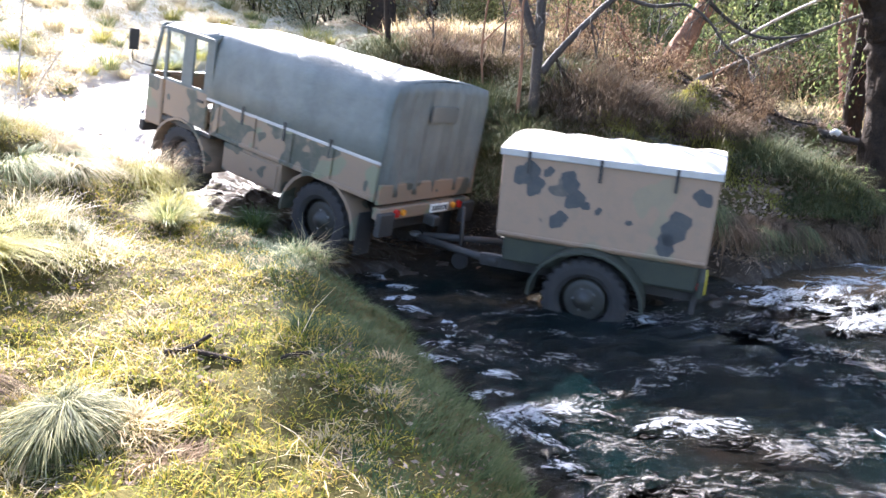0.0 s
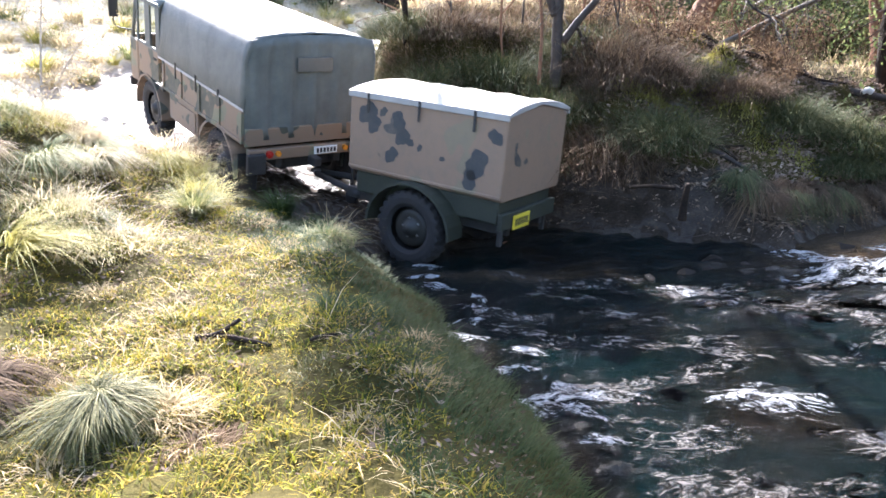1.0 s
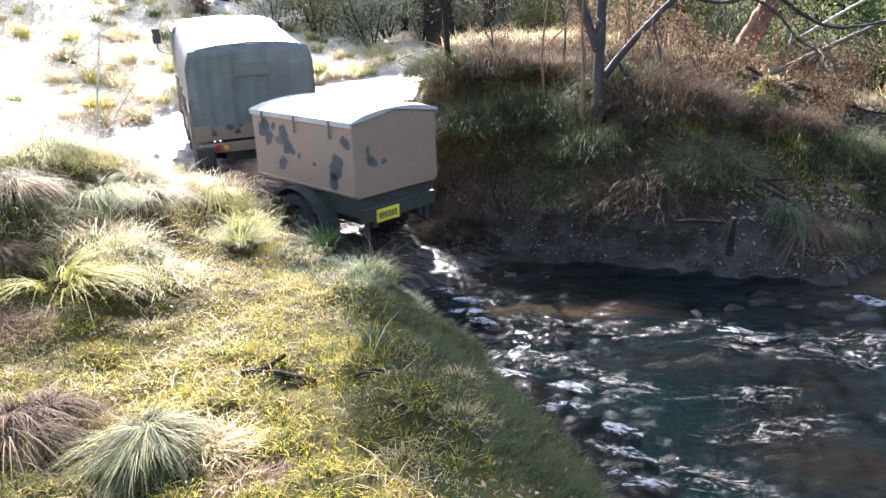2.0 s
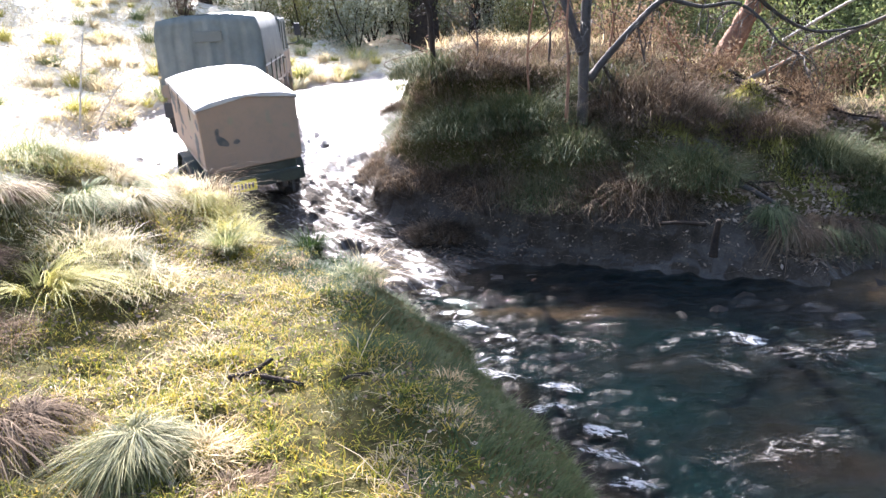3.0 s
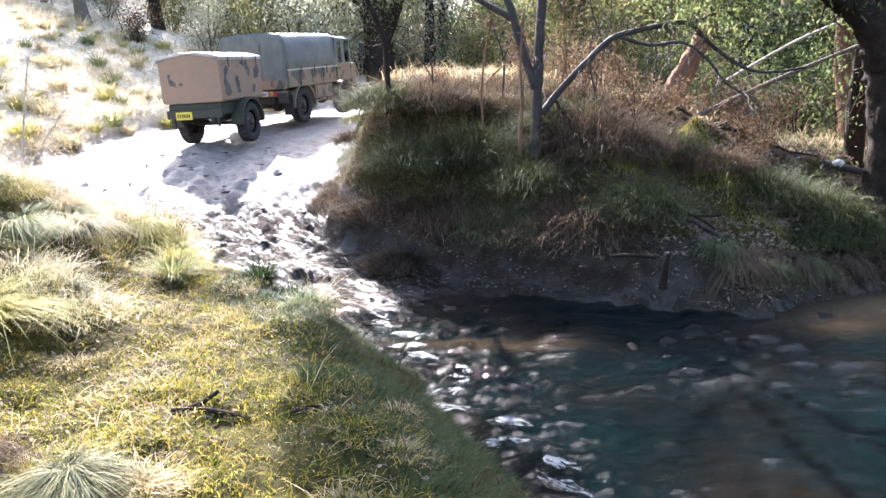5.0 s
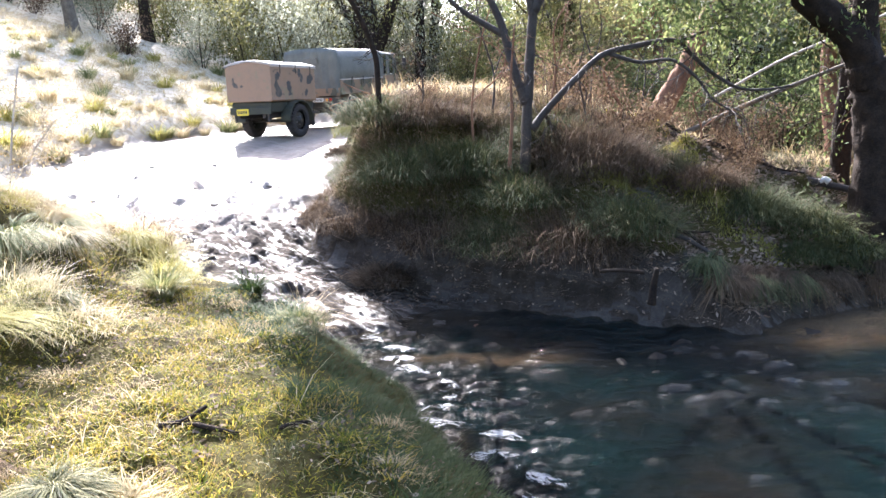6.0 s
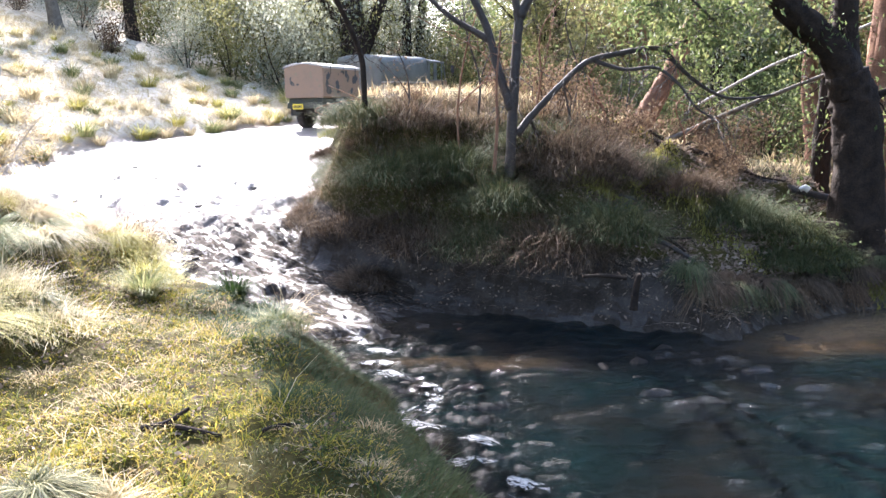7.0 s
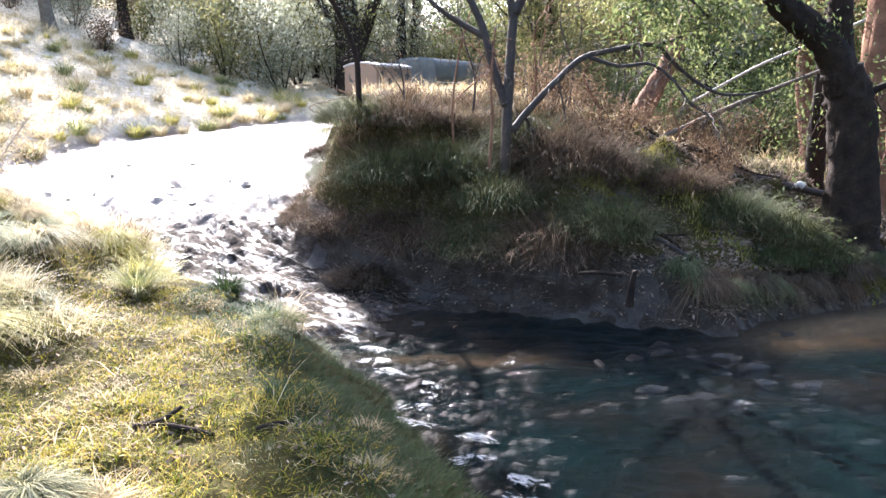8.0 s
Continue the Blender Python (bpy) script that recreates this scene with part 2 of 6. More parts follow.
M_STRAW = leafy("dry_straw", [(0.2, (0.22, 0.15, 0.07)), (0.6, (0.46, 0.36, 0.2)), (0.9, (0.62, 0.52, 0.33))], 0.6, 0.35)
# bleached straw, a brighter copy of dry_straw with the hillside glare in it
M_STRAW_GLARE = leafy("bleached_glare_grass", [(0.2, (0.32, 0.25, 0.13)), (0.6, (0.6, 0.51, 0.32)), (0.9, (0.74, 0.66, 0.48))], 0.6, 0.4)
M_TUSSOCK = leafy("tussock_grass", [(0.2, (0.07, 0.10, 0.035)), (0.5, (0.18, 0.2, 0.08)), (0.75, (0.38, 0.34, 0.16)), (0.95, (0.55, 0.47, 0.28))], 0.5, 0.35)
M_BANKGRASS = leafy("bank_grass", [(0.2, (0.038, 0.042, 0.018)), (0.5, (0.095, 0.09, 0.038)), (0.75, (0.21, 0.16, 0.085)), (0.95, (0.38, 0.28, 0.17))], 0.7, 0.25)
M_BRACKEN = leafy("dead_bracken", [(0.2, (0.068, 0.041, 0.024)), (0.6, (0.15, 0.098, 0.058)), (0.95, (0.285, 0.21, 0.139))], 0.7, 0.35)
M_LEAF = leafy("gum_leaves", [(0.2, (0.05, 0.07, 0.025)), (0.55, (0.11, 0.14, 0.05)), (0.9, (0.24, 0.25, 0.1))], 0.45, 0.5, 0.5)
M_LEAF_OLIVE = leafy("olive_scrub_leaves", [(0.2, (0.06, 0.068, 0.022)), (0.55, (0.14, 0.135, 0.05)), (0.9, (0.28, 0.255, 0.11))], 0.5, 0.5, 0.4)
M_LITTER = leafy("leaf_litter", [(0.2, (0.06, 0.04, 0.028)), (0.55, (0.19, 0.135, 0.095)), (0.95, (0.4, 0.31, 0.24))], 0.8, 0.1)
# green darkened to carry the shade along the bank edge
M_SHADE_GREEN = leafy("shade_dark_grass", [(0.2, (0.014, 0.03, 0.008)), (0.55, (0.03, 0.052, 0.014)), (0.9, (0.07, 0.085, 0.026))], 0.5, 0.25)
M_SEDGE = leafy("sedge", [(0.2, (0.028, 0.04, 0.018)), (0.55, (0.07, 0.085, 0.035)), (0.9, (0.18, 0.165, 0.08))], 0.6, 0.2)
M_YELLOWGRASS = leafy("yellow_grass", [(0.2, (0.2, 0.19, 0.05)), (0.55, (0.38, 0.34, 0.09)), (0.9, (0.55, 0.48, 0.2))], 0.5, 0.4)
M_WHITEWOOD = plain("white_wood", (0.5, 0.47, 0.42), (0.7, 0.66, 0.6), 6, 0.8, 0, 0.3, 0.01)
M_BARK_GREY = plain("weathered_bark", (0.018, 0.014, 0.011), (0.065, 0.05, 0.04), 5, 0.85, 0, 0.7, 0.02, 40)
M_TUSSOCK_GREEN = leafy("green_tussock", [(0.25, (0.018, 0.024, 0.007)), (0.52, (0.06, 0.068, 0.018)), (0.72, (0.2, 0.18, 0.07)), (0.88, (0.52, 0.46, 0.3))], 0.5, 0.3)
# moss with the brightness of sun slashes put into its colour
M_SUN_MOSS = leafy("sun_bright_moss", [(0.2, (0.15, 0.15, 0.03)), (0.6, (0.34, 0.31, 0.07)), (0.9, (0.5, 0.44, 0.16))], 0.6, 0.4)
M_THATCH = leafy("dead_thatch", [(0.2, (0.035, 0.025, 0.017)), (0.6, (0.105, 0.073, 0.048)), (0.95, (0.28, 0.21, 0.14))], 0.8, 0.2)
# leaf green paled and greyed, so distance haze lies in the colour
M_LEAF_HAZE = leafy("haze_paled_leaves", [(0.2, (0.15, 0.16, 0.11)), (0.55, (0.26, 0.27, 0.19)), (0.9, (0.42, 0.42, 0.32))], 0.6, 0.5, 0.4)


# ---- shapes ----
def part(name, data, material, parent=None, label=""):
    """Links mesh data (or a bmesh) as one mesh object under its thing."""
    if isinstance(data, bmesh.types.BMesh):
        me = bpy.data.meshes.new(name)
        data.to_mesh(me)
        data.free()
        data = me
    if material and not data.materials:
        data.materials.append(material)
    ob = new(name, data)
    ob.parent = parent
    if label:
        ob["label"] = label
    return ob


def mesh_from(name, verts, faces, smooth=True):
    me = bpy.data.meshes.new(name)
    me.from_pydata([tuple(v) for v in verts], [], faces)
    me.update()
    if smooth:
        me.shade_smooth()
    return me


def smooth_bm(bm, on=True):
    for f in bm.faces:
        f.smooth = on
    return bm


def box(x0, x1, y0, y1, z0, z1, bev=0.012, segs=2, bm=None):
    own = bmesh.new()
    bmesh.ops.create_cube(own, size=1)
    for v in own.verts:
        v.co = Vector((x0 + (v.co.x + 0.5) * (x1 - x0), y0 + (v.co.y + 0.5) * (y1 - y0), z0 + (v.co.z + 0.5) * (z1 - z0)))
    if bev:
        bmesh.ops.bevel(own, geom=own.edges[:], offset=min(bev, 0.45 * min(x1 - x0, y1 - y0, z1 - z0)), segments=segs, affect="EDGES", profile=0.5)
    if bm is None:
        return own
    me = bpy.data.meshes.new("tmp")
    own.to_mesh(me)
    own.free()
    bm.from_mesh(me)
    bpy.data.meshes.remove(me)
    return bm


def cyl(r, length, axis="X", segs=20, centre=(0, 0, 0), r2=None, bev=0.0):
    bm = bmesh.new()
    bmesh.ops.create_cone(bm, cap_ends=True, segments=segs, radius1=r, radius2=r if r2 is None else r2, depth=length)
    if bev:
        bmesh.ops.bevel(bm, geom=[e for e in bm.edges if abs(e.verts[0].co.z - e.verts[1].co.z) < 1e-5], offset=bev, segments=2, affect="EDGES")
    if axis == "X":
        bmesh.ops.rotate(bm, verts=bm.verts, matrix=Matrix.Rotation(radians(90), 3, "Y"))
    elif axis == "Y":
        bmesh.ops.rotate(bm, verts=bm.verts, matrix=Matrix.Rotation(radians(90), 3, "X"))
    bmesh.ops.translate(bm, verts=bm.verts, vec=centre)
    return bm


def loft(name, sections, closed_ring=True, caps=True, smooth=True):
    """A skin over sections: lists of points of equal count."""
    n = len(sections[0])
    verts = [p for s in sections for p in s]
    faces = []
    for i in range(len(sections) - 1):
        for k in range(n if closed_ring else n - 1):
            a, b = i * n + k, i * n + (k + 1) % n
            faces.append((a, b, b + n, a + n))
    if caps:
        faces.append(tuple(range(n - 1, -1, -1)))
        faces.append(tuple((len(sections) - 1) * n + k for k in range(n)))
    return mesh_from(name, verts, faces, smooth)


def tube_arrays(pts, radii, sides=8, rough=0.0, rng=None):
    pts = np.array(pts, float)
    n = len(pts)
    tang = np.gradient(pts, axis=0)
    tang /= np.linalg.norm(tang, axis=1)[:, None] + 1e-9
    ref = np.array([0.0, 0.0, 1.0]) if abs(tang[0][2]) < 0.9 else np.array([1.0, 0.0, 0.0])
    vs = []
    u = np.cross(tang[0], ref)
    u /= np.linalg.norm(u)
    for i in range(n):
        u = u - tang[i] * (u @ tang[i])
        u /= np.linalg.norm(u) + 1e-9
        w = np.cross(tang[i], u)
        for k in range(sides):
            a = 2 * math.pi * k / sides
            r = radii[i] * (1 + (rng.uniform(-rough, rough) if rough else 0))
            vs.append(pts[i] + r * (math.cos(a) * u + math.sin(a) * w))
    fs = []
    for i in range(n - 1):
        for k in range(sides):
            a, b = i * sides + k, i * sides + (k + 1) % sides
            fs.append((a, b, b + sides, a + sides))
    fs.append(tuple(range(sides - 1, -1, -1)))
    fs.append(tuple((n - 1) * sides + k for k in range(sides)))
    return vs, fs


def join_arrays(items):
    verts, faces = [], []
    for vs, fs in items:
        o = len(verts)
        verts.extend(vs)
        faces.extend(tuple(k + o for k in f) for f in fs)
    return verts, faces


def curve_pts(ctrl, n):
    """Smooth points through control points (Catmull-Rom)."""
    p = np.array(ctrl, float)
    p = np.vstack([2 * p[0] - p[1], p, 2 * p[-1] - p[-2]])
    out = []
    m = len(p) - 3
    for i in range(n):
        u = i / (n - 1) * m
        k = min(int(u), m - 1)
        f = u - k
        a, b, c, d = p[k:k + 4]
        out.append(0.5 * (2 * b + (c - a) * f + (2 * a - 5 * b + 4 * c - d) * f * f + (3 * b - a - 3 * c + d) * f ** 3))
    return np.array(out)


def blades_mesh(name, roots, az, height, lean, width, droop, segs=2):
    """Many tapered grass blades in one mesh. Arrays of equal length."""
    n = len(roots)
    d = np.stack([np.cos(az), np.sin(az), np.zeros(n)], 1)
    s = np.stack([-np.sin(az), np.cos(az), np.zeros(n)], 1)
    up = np.array([0, 0, 1.0])
    nv = 2 * segs + 1
    vs = np.zeros((n, nv, 3))
    for k in range(segs + 1):
        u = k / segs if segs > 2 else (0.0, 0.55, 1.0)[k]
        c = roots + up * (height * (u - droop * u * u))[:, None] + d * (height * lean * u ** 1.6)[:, None]
        if k == segs:
            vs[:, 2 * segs] = c
        else:
            wf = 1.0 - 0.35 * u
            vs[:, 2 * k] = c - s * (width * wf / 2)[:, None]
            vs[:, 2 * k + 1] = c + s * (width * wf / 2)[:, None]
    me = bpy.data.meshes.new(name)
    me.vertices.add(n * nv)
    me.vertices.foreach_set("co", vs.reshape(-1))
    base = (np.arange(n) * nv)[:, None]
    faces = [np.array([2 * k, 2 * k + 1, 2 * k + 3, 2 * k + 2]) for k in range(segs - 1)] + [np.array([2 * segs - 2, 2 * segs - 1, 2 * segs])]
    nl = 4 * (segs - 1) + 3
    loops = np.concatenate([base + f for f in faces], 1).reshape(-1)
    me.loops.add(n * nl)
    me.loops.foreach_set("vertex_index", loops.astype(np.int32))
    me.polygons.add(n * segs)
    starts = (np.arange(n) * nl)[:, None] + 4 * np.arange(segs)
    me.polygons.foreach_set("loop_start", starts.reshape(-1).astype(np.int32))
    me.update(calc_edges=True)
    me.validate()
    return me


def leaves_mesh(name, centres, size, rng, hang=0.5, aspect=2.6):
    """Many small pointed leaves (two triangles each, folded) round the centres."""
    n = len(centres)
    a = rng.uniform(0, 2 * math.pi, n)
    pitch = rng.uniform(-1.0, 0.6, n) - hang
    d = np.stack([np.cos(a) * np.cos(pitch), np.sin(a) * np.cos(pitch), np.sin(pitch)], 1)
    r = rng.normal(size=(n, 3))
    s = np.cross(d, r)
    s /= np.linalg.norm(s, axis=1)[:, None] + 1e-9
    L = size * rng.uniform(0.6, 1.4, n)
    w = L / aspect
    vs = np.zeros((n, 4, 3))
    vs[:, 0] = centres
    vs[:, 1] = centres + d * (L * 0.5)[:, None] + s * (w / 2)[:, None]
    vs[:, 2] = centres + d * L[:, None]
    vs[:, 3] = centres + d * (L * 0.5)[:, None] - s * (w / 2)[:, None]
    me = bpy.data.meshes.new(name)
    me.vertices.add(n * 4)
    me.vertices.foreach_set("co", vs.reshape(-1))
    me.loops.add(n * 4)
    me.loops.foreach_set("vertex_index", np.arange(n * 4, dtype=np.int32))
    me.polygons.add(n)
    me.polygons.foreach_set("loop_start", (np.arange(n) * 4).astype(np.int32))
    me.update(calc_edges=True)
    me.validate()
    return me


# ---- the lie of the land ----
# the track's middle line, from the ford up round the knoll
TRACK = [(9.5, 3.6, -0.35), (5.21, 6.2, -0.32), (2.95, 7.25, -0.25), (0.64, 8.28, -0.14), (-1.5, 9.46, 0.22), (-3.39, 10.97, 0.58), (-4.64, 13.04, 1.14), (-5.14, 15.45, 1.45), (-5.0, 17.93, 1.74),
         (-4.25, 20.33, 1.96), (-3.34, 22.67, 2.12), (-2.33, 24.96, 2.25), (-0.97, 27.1, 2.36), (0.45, 29.2, 2.42), (4.0, 33.5, 2.6), (12.0, 41.0, 3.2), (30.0, 55.0, 5.0)]
T_PTS = curve_pts(TRACK, 260)
T_DIR = np.gradient(T_PTS, axis=0)[:, :2]
T_DIR /= np.linalg.norm(T_DIR, axis=1)[:, None]
# outline of the stream
STREAM = np.array([(1.6, 0.5), (0.95, 2.6), (0.6, 3.5), (0.52, 3.95), (0.24, 4.45), (0.18, 4.75), (0.0, 5.05), (-0.05, 5.5), (-0.2, 5.9), (-0.46, 6.0), (-0.55, 6.6), (-1.1, 7.1), (-1.4, 7.9), (-0.9, 8.6), (0.2, 8.45), (0.8, 8.05), (1.4, 7.8), (2.7, 7.78), (3.6, 8.3), (4.4, 8.95), (6.4, 9.8), (8.0, 10.4), (14.0, 12.0),
                   (60.0, 20.0), (60.0, -30.0), (14.0, -12.0), (4.0, -3.0)])


def hash_noise(x, y, seed):
    """Smooth value noise on arrays."""
    xi, yi = np.floor(x).astype(np.int64), np.floor(y).astype(np.int64)
    fx, fy = x - xi, y - yi
    fx, fy = fx * fx * (3 - 2 * fx), fy * fy * (3 - 2 * fy)

    def h(i, j):
        v = np.sin(i * 127.1 + j * 311.7 + seed * 74.7) * 43758.5453
        return v - np.floor(v)
    return (h(xi, yi) * (1 - fx) + h(xi + 1, yi) * fx) * (1 - fy) + (h(xi, yi + 1) * (1 - fx) + h(xi + 1, yi + 1) * fx) * fy - 0.5


def step(a, b, x):
    u = np.clip((x - a) / (b - a), 0, 1)
    return u * u * (3 - 2 * u)


def stream_dist(x, y):
    """Distance to the stream's outline, negative inside."""
    p = np.stack([x, y], -1)
    best = np.full(x.shape, 1e9)
    inside = np.zeros(x.shape, bool)
    n = len(STREAM)
    for i in range(n):
        a, b = STREAM[i], STREAM[(i + 1) % n]
        ab = b - a
        u = np.clip(((p - a) @ ab) / (ab @ ab), 0, 1)
        best = np.minimum(best, np.linalg.norm(p - a - u[..., None] * ab, axis=-1))
        cross = ((a[1] > y) != (b[1] > y)) & (x < (b[0] - a[0]) * (y - a[1]) / (b[1] - a[1] + 1e-12) + a[0])
        inside ^= cross
    return np.where(inside, -best, best)


def track_at(x, y):
    """Signed distance from the track's middle (right of travel positive), its height there, and how far along."""
    best = np.full(x.shape, 1e9)
    idx = np.zeros(x.shape, int)
    for i in range(len(T_PTS)):
        d = (x - T_PTS[i, 0]) ** 2 + (y - T_PTS[i, 1]) ** 2
        m = d < best
        best[m] = d[m]
        idx[m] = i
    dx, dy = x - T_PTS[idx, 0], y - T_PTS[idx, 1]
    side = dx * T_DIR[idx, 1] - dy * T_DIR[idx, 0]
    dist = np.sqrt(best)
    return np.where(side >= 0, dist, -dist), T_PTS[idx, 2], idx / (len(T_PTS) - 1.0), T_PTS[idx, 1]


def land(x, y, full=False):
    """Height of the ground and how muddy it is, for arrays x, y."""
    x, y = np.asarray(x, float), np.asarray(y, float)
    d, zr, along, ty = track_at(x, y)
    sd = stream_dist(x, y)
    far = step(14, 34, y)
    # half widths of the track, left and right
    hl = 1.0 + 1.55 * step(10.3, 13.5, ty) - 0.5 * step(19, 26, ty)
    hr = 1.2 + 2.4 * step(9.8, 13.0, ty) - 0.7 * step(16, 18, ty) - 0.9 * step(18, 23, ty)
    lumps = 0.10 * hash_noise(x * 1.3, y * 1.3, 1) + 0.06 * hash_noise(x * 3.1, y * 3.1, 2) + 0.03 * hash_noise(x * 8.0, y * 8.0, 3)
    # camera's bank and the hillside behind it
    shelf = 0.90 + 0.05 * np.clip(-x - 1.5, 0, 3) + 0.035 * np.clip(y - 4.0, 0, 6) + 0.25 * step(-2.4, -4.6, x) * step(3.0, 6.0, y)
    shelf = shelf - 0.15 * np.clip(y - 5.2, 0, 3.5) * step(-4.2, -1.6, x)
    shelf = shelf + 0.55 * np.exp(-((x + 4.1) / 1.0) ** 2 - ((y - 6.2) / 1.2) ** 2)
    over = np.clip(-d - hl, 0, 200)
    hill = zr + 0.38 * step(0.0, 0.7, over) * step(12.5, 15, ty) + 0.20 * over + 0.10 * np.clip(over - 3, 0, 60) - 0.2 * np.clip(over - 40, 0, 200) * 0.6
    wl = step(9.0, 12.5, y + 0.25 * np.clip(-x - 4, 0, 8))
    left = shelf * (1 - wl) + np.maximum(hill, shelf * (1 - step(10, 14, y))) * wl
    away = 2.25 + 0.27 * np.clip(-x - 6, 0, 60) + 0.09 * np.clip(y - 24, 0, 60) * step(8, -8, x) + 0.05 * np.clip(y - 22, 0, 60)
    wf = step(20, 30, y)
    left = left * (1 - wf) + away * wf
    # the knoll and the low ground beyond it
    crest = 0.85 + 1.72 * (1 - step(1.6, 8.2, x)) + 0.10 * np.clip(y - 12.5, 0, 4) + 0.04 * np.clip(y - 16.5, 0, 30) + 0.09 * np.clip(y - 26, 0, 60) + 0.02 * np.clip(x - 7, 0, 40)
    knoll_foot = np.minimum(0.02 + 0.95 * np.clip(sd, 0, 0.75) + 0.52 * np.clip(sd - 0.75, 0, 50), crest)
    right = np.minimum(knoll_foot, np.maximum(zr, 0.0) + 1.5 * np.clip(d - hr, 0, 60) + 0.05)
    right = right * (1 - step(30, 40, y)) + away * step(30, 40, y)
    ground = np.where(d < 0, left, right)
    w = np.where(d < 0, step(0.0, 0.9, -d - hl), step(-0.1, 0.35, d - hr))
    w = np.maximum(w, step(33, 40, y))
    # ruts
    rut = -0.10 * np.exp(-((np.abs(d) - 0.72) / 0.2) ** 2) * step(8.5, 10, ty) * (1 - step(16, 24, ty)) + 0.05 * np.exp(-(d / 0.3) ** 2) * step(8.5, 10, ty) * (1 - step(16, 24, ty))
    churn = 0.10 * hash_noise(x * 2.2 + 5, y * 2.2, 6) + 0.07 * hash_noise(x * 6.0, y * 6.0, 7)
    churn = churn + 0.13 * hash_noise(d * 4.5, along * 75, 11) + 0.06 * hash_noise(d * 11.0, along * 160, 12)
    churn = churn * step(7.6, 8.8, ty) * (1 - step(13, 19, ty))
    road = zr + rut + churn
    humps = np.where(d > 0, 0.42 * hash_noise(x * 1.15, y * 1.15, 14) * step(0.5, 1.5, sd) * step(0.4, 1.2, d - hr) * (1 - far), 0.0)
    # hummocks and hollows running down the slope by the great tree
    on = np.where(d > 0, step(2.2, 3.2, x) * step(0.3, 0.9, sd) * step(17, 13.5, y), 0.0)
    ridge = 0.46 * hash_noise((x + y) * 0.75, (x - y) * 1.5, 16) + 0.34 * hash_noise((x + y) * 2.0, (x - y) * 2.8, 17) + 0.1 * hash_noise(x * 6, y * 6, 18)
    ground = ground + ridge * on
    humps_keep = 1 - 0.6 * on
    tufts = np.where(d < 0, 0.07 * hash_noise(x * 5.0, y * 5.0, 15), 0.0)
    z = road * (1 - w) + (ground + lumps * (1 + far) + humps * humps_keep + tufts) * w
    # the stream cuts in
    near = step(9.0, 8.2, y) * step(2.2, 0.4, x - 0.25 * (y - 4))
    cut = -0.34 + 0.3 * step(-1.0, 0.0, sd) + np.clip(sd, 0, 60) * (0.35 + 0.35 * near + np.where(d > 0, 0.62, 0.0)) + 2.0 * near * np.clip(sd, 0, 0.17) + 0.05 * hash_noise(x * 4, y * 4, 9)
    z = np.minimum(z, cut)
    mud = np.maximum((1 - w), step(0.30, 0.0, sd))
    mud = np.maximum(mud, np.where(d > 0, np.maximum(step(0.75, 0.3, sd - 0.45 * step(4.0, 3.2, x)), step(0.7, 0.3, d - hr)), 0) * step(16, 14, y))
    apron = step(1.9, 0.6, np.hypot((x + 4.6) / 1.3, (y - 10.9) / 1.0))
    mud = np.clip(np.maximum(mud, apron * 0.9) * (1 - 0.25 * far), 0, 1)
    # distant rise all round
    r = np.hypot(x, y - 10)
    z = z + 4.0 * step(60, 160, r) + 22.0 * step(120, 420, r)
    if not full:
        return z, mud
    dry = np.where(d < 0, step(8.5, 12.5, y + 0.3 * np.clip(-x - 3, 0, 8)), step(14, 22, y) * 0.12)
    wet = np.maximum((1 - w) * (0.75 + 0.25 * step(10.2, 13.8, ty)), 0.5 * step(0.25, 0.05, sd))
    return z, mud, dry, np.maximum(wet, apron), d, along * 42.0, step(11.0, 13.2, ty)


def land_z(x, y):
    return float(land(np.array([x]), np.array([y]))[0][0])


def axis_steps(lo, hi, fine_lo, fine_hi, fine, grow=1.13):
    mid = list(np.arange(fine_lo, fine_hi + 1e-6, fine))
    a, s = [], fine
    p = fine_hi
    while p < hi:
        s *= grow
        p += s
        a.append(min(p, hi))
    b, s = [], fine
    p = fine_lo
    while p > lo:
        s *= grow
        p -= s
        b.append(max(p, lo))
    return np.array(b[::-1] + mid + a)


def build_ground():
    xs = axis_steps(-700, 700, -7.5, 7.5, 0.055)
    ys = axis_steps(-300, 900, 2.0, 17.0, 0.055)
    X, Y = np.meshgrid(xs, ys)
    Z, mud, dry, wet, across, along, upper = land(X, Y, True)
    nx, ny = len(xs), len(ys)
    me = bpy.data.meshes.new("ground")
    me.vertices.add(nx * ny)
    me.vertices.foreach_set("co", np.stack([X, Y, Z], -1).reshape(-1))
    i = (np.arange(ny - 1)[:, None] * nx + np.arange(nx - 1)[None, :]).reshape(-1)
    loops = np.stack([i, i + 1, i + 1 + nx, i + nx], 1).reshape(-1)
    me.loops.add(len(loops))
    me.loops.foreach_set("vertex_index", loops.astype(np.int32))
    me.polygons.add(len(i))
    me.polygons.foreach_set("loop_start", (np.arange(len(i)) * 4).astype(np.int32))
    me.update(calc_edges=True)
    me.validate()
    me.shade_smooth()
    for nm, val in (("mud", mud), ("dry", dry), ("wet", wet)):
        at = me.attributes.new(nm, "FLOAT", "POINT")
        at.data.foreach_set("value", val.reshape(-1).astype(np.float32))
    at = me.attributes.new("flow", "FLOAT_VECTOR", "POINT")
    at.data.foreach_set("vector", np.stack([across, along, upper], -1).reshape(-1).astype(np.float32))
    me.materials.append(M_GROUND)
    return tagged(new("ground", me), "grassy stream bank with a churned wet mud track and a steep knoll", "ground", kind="structure")


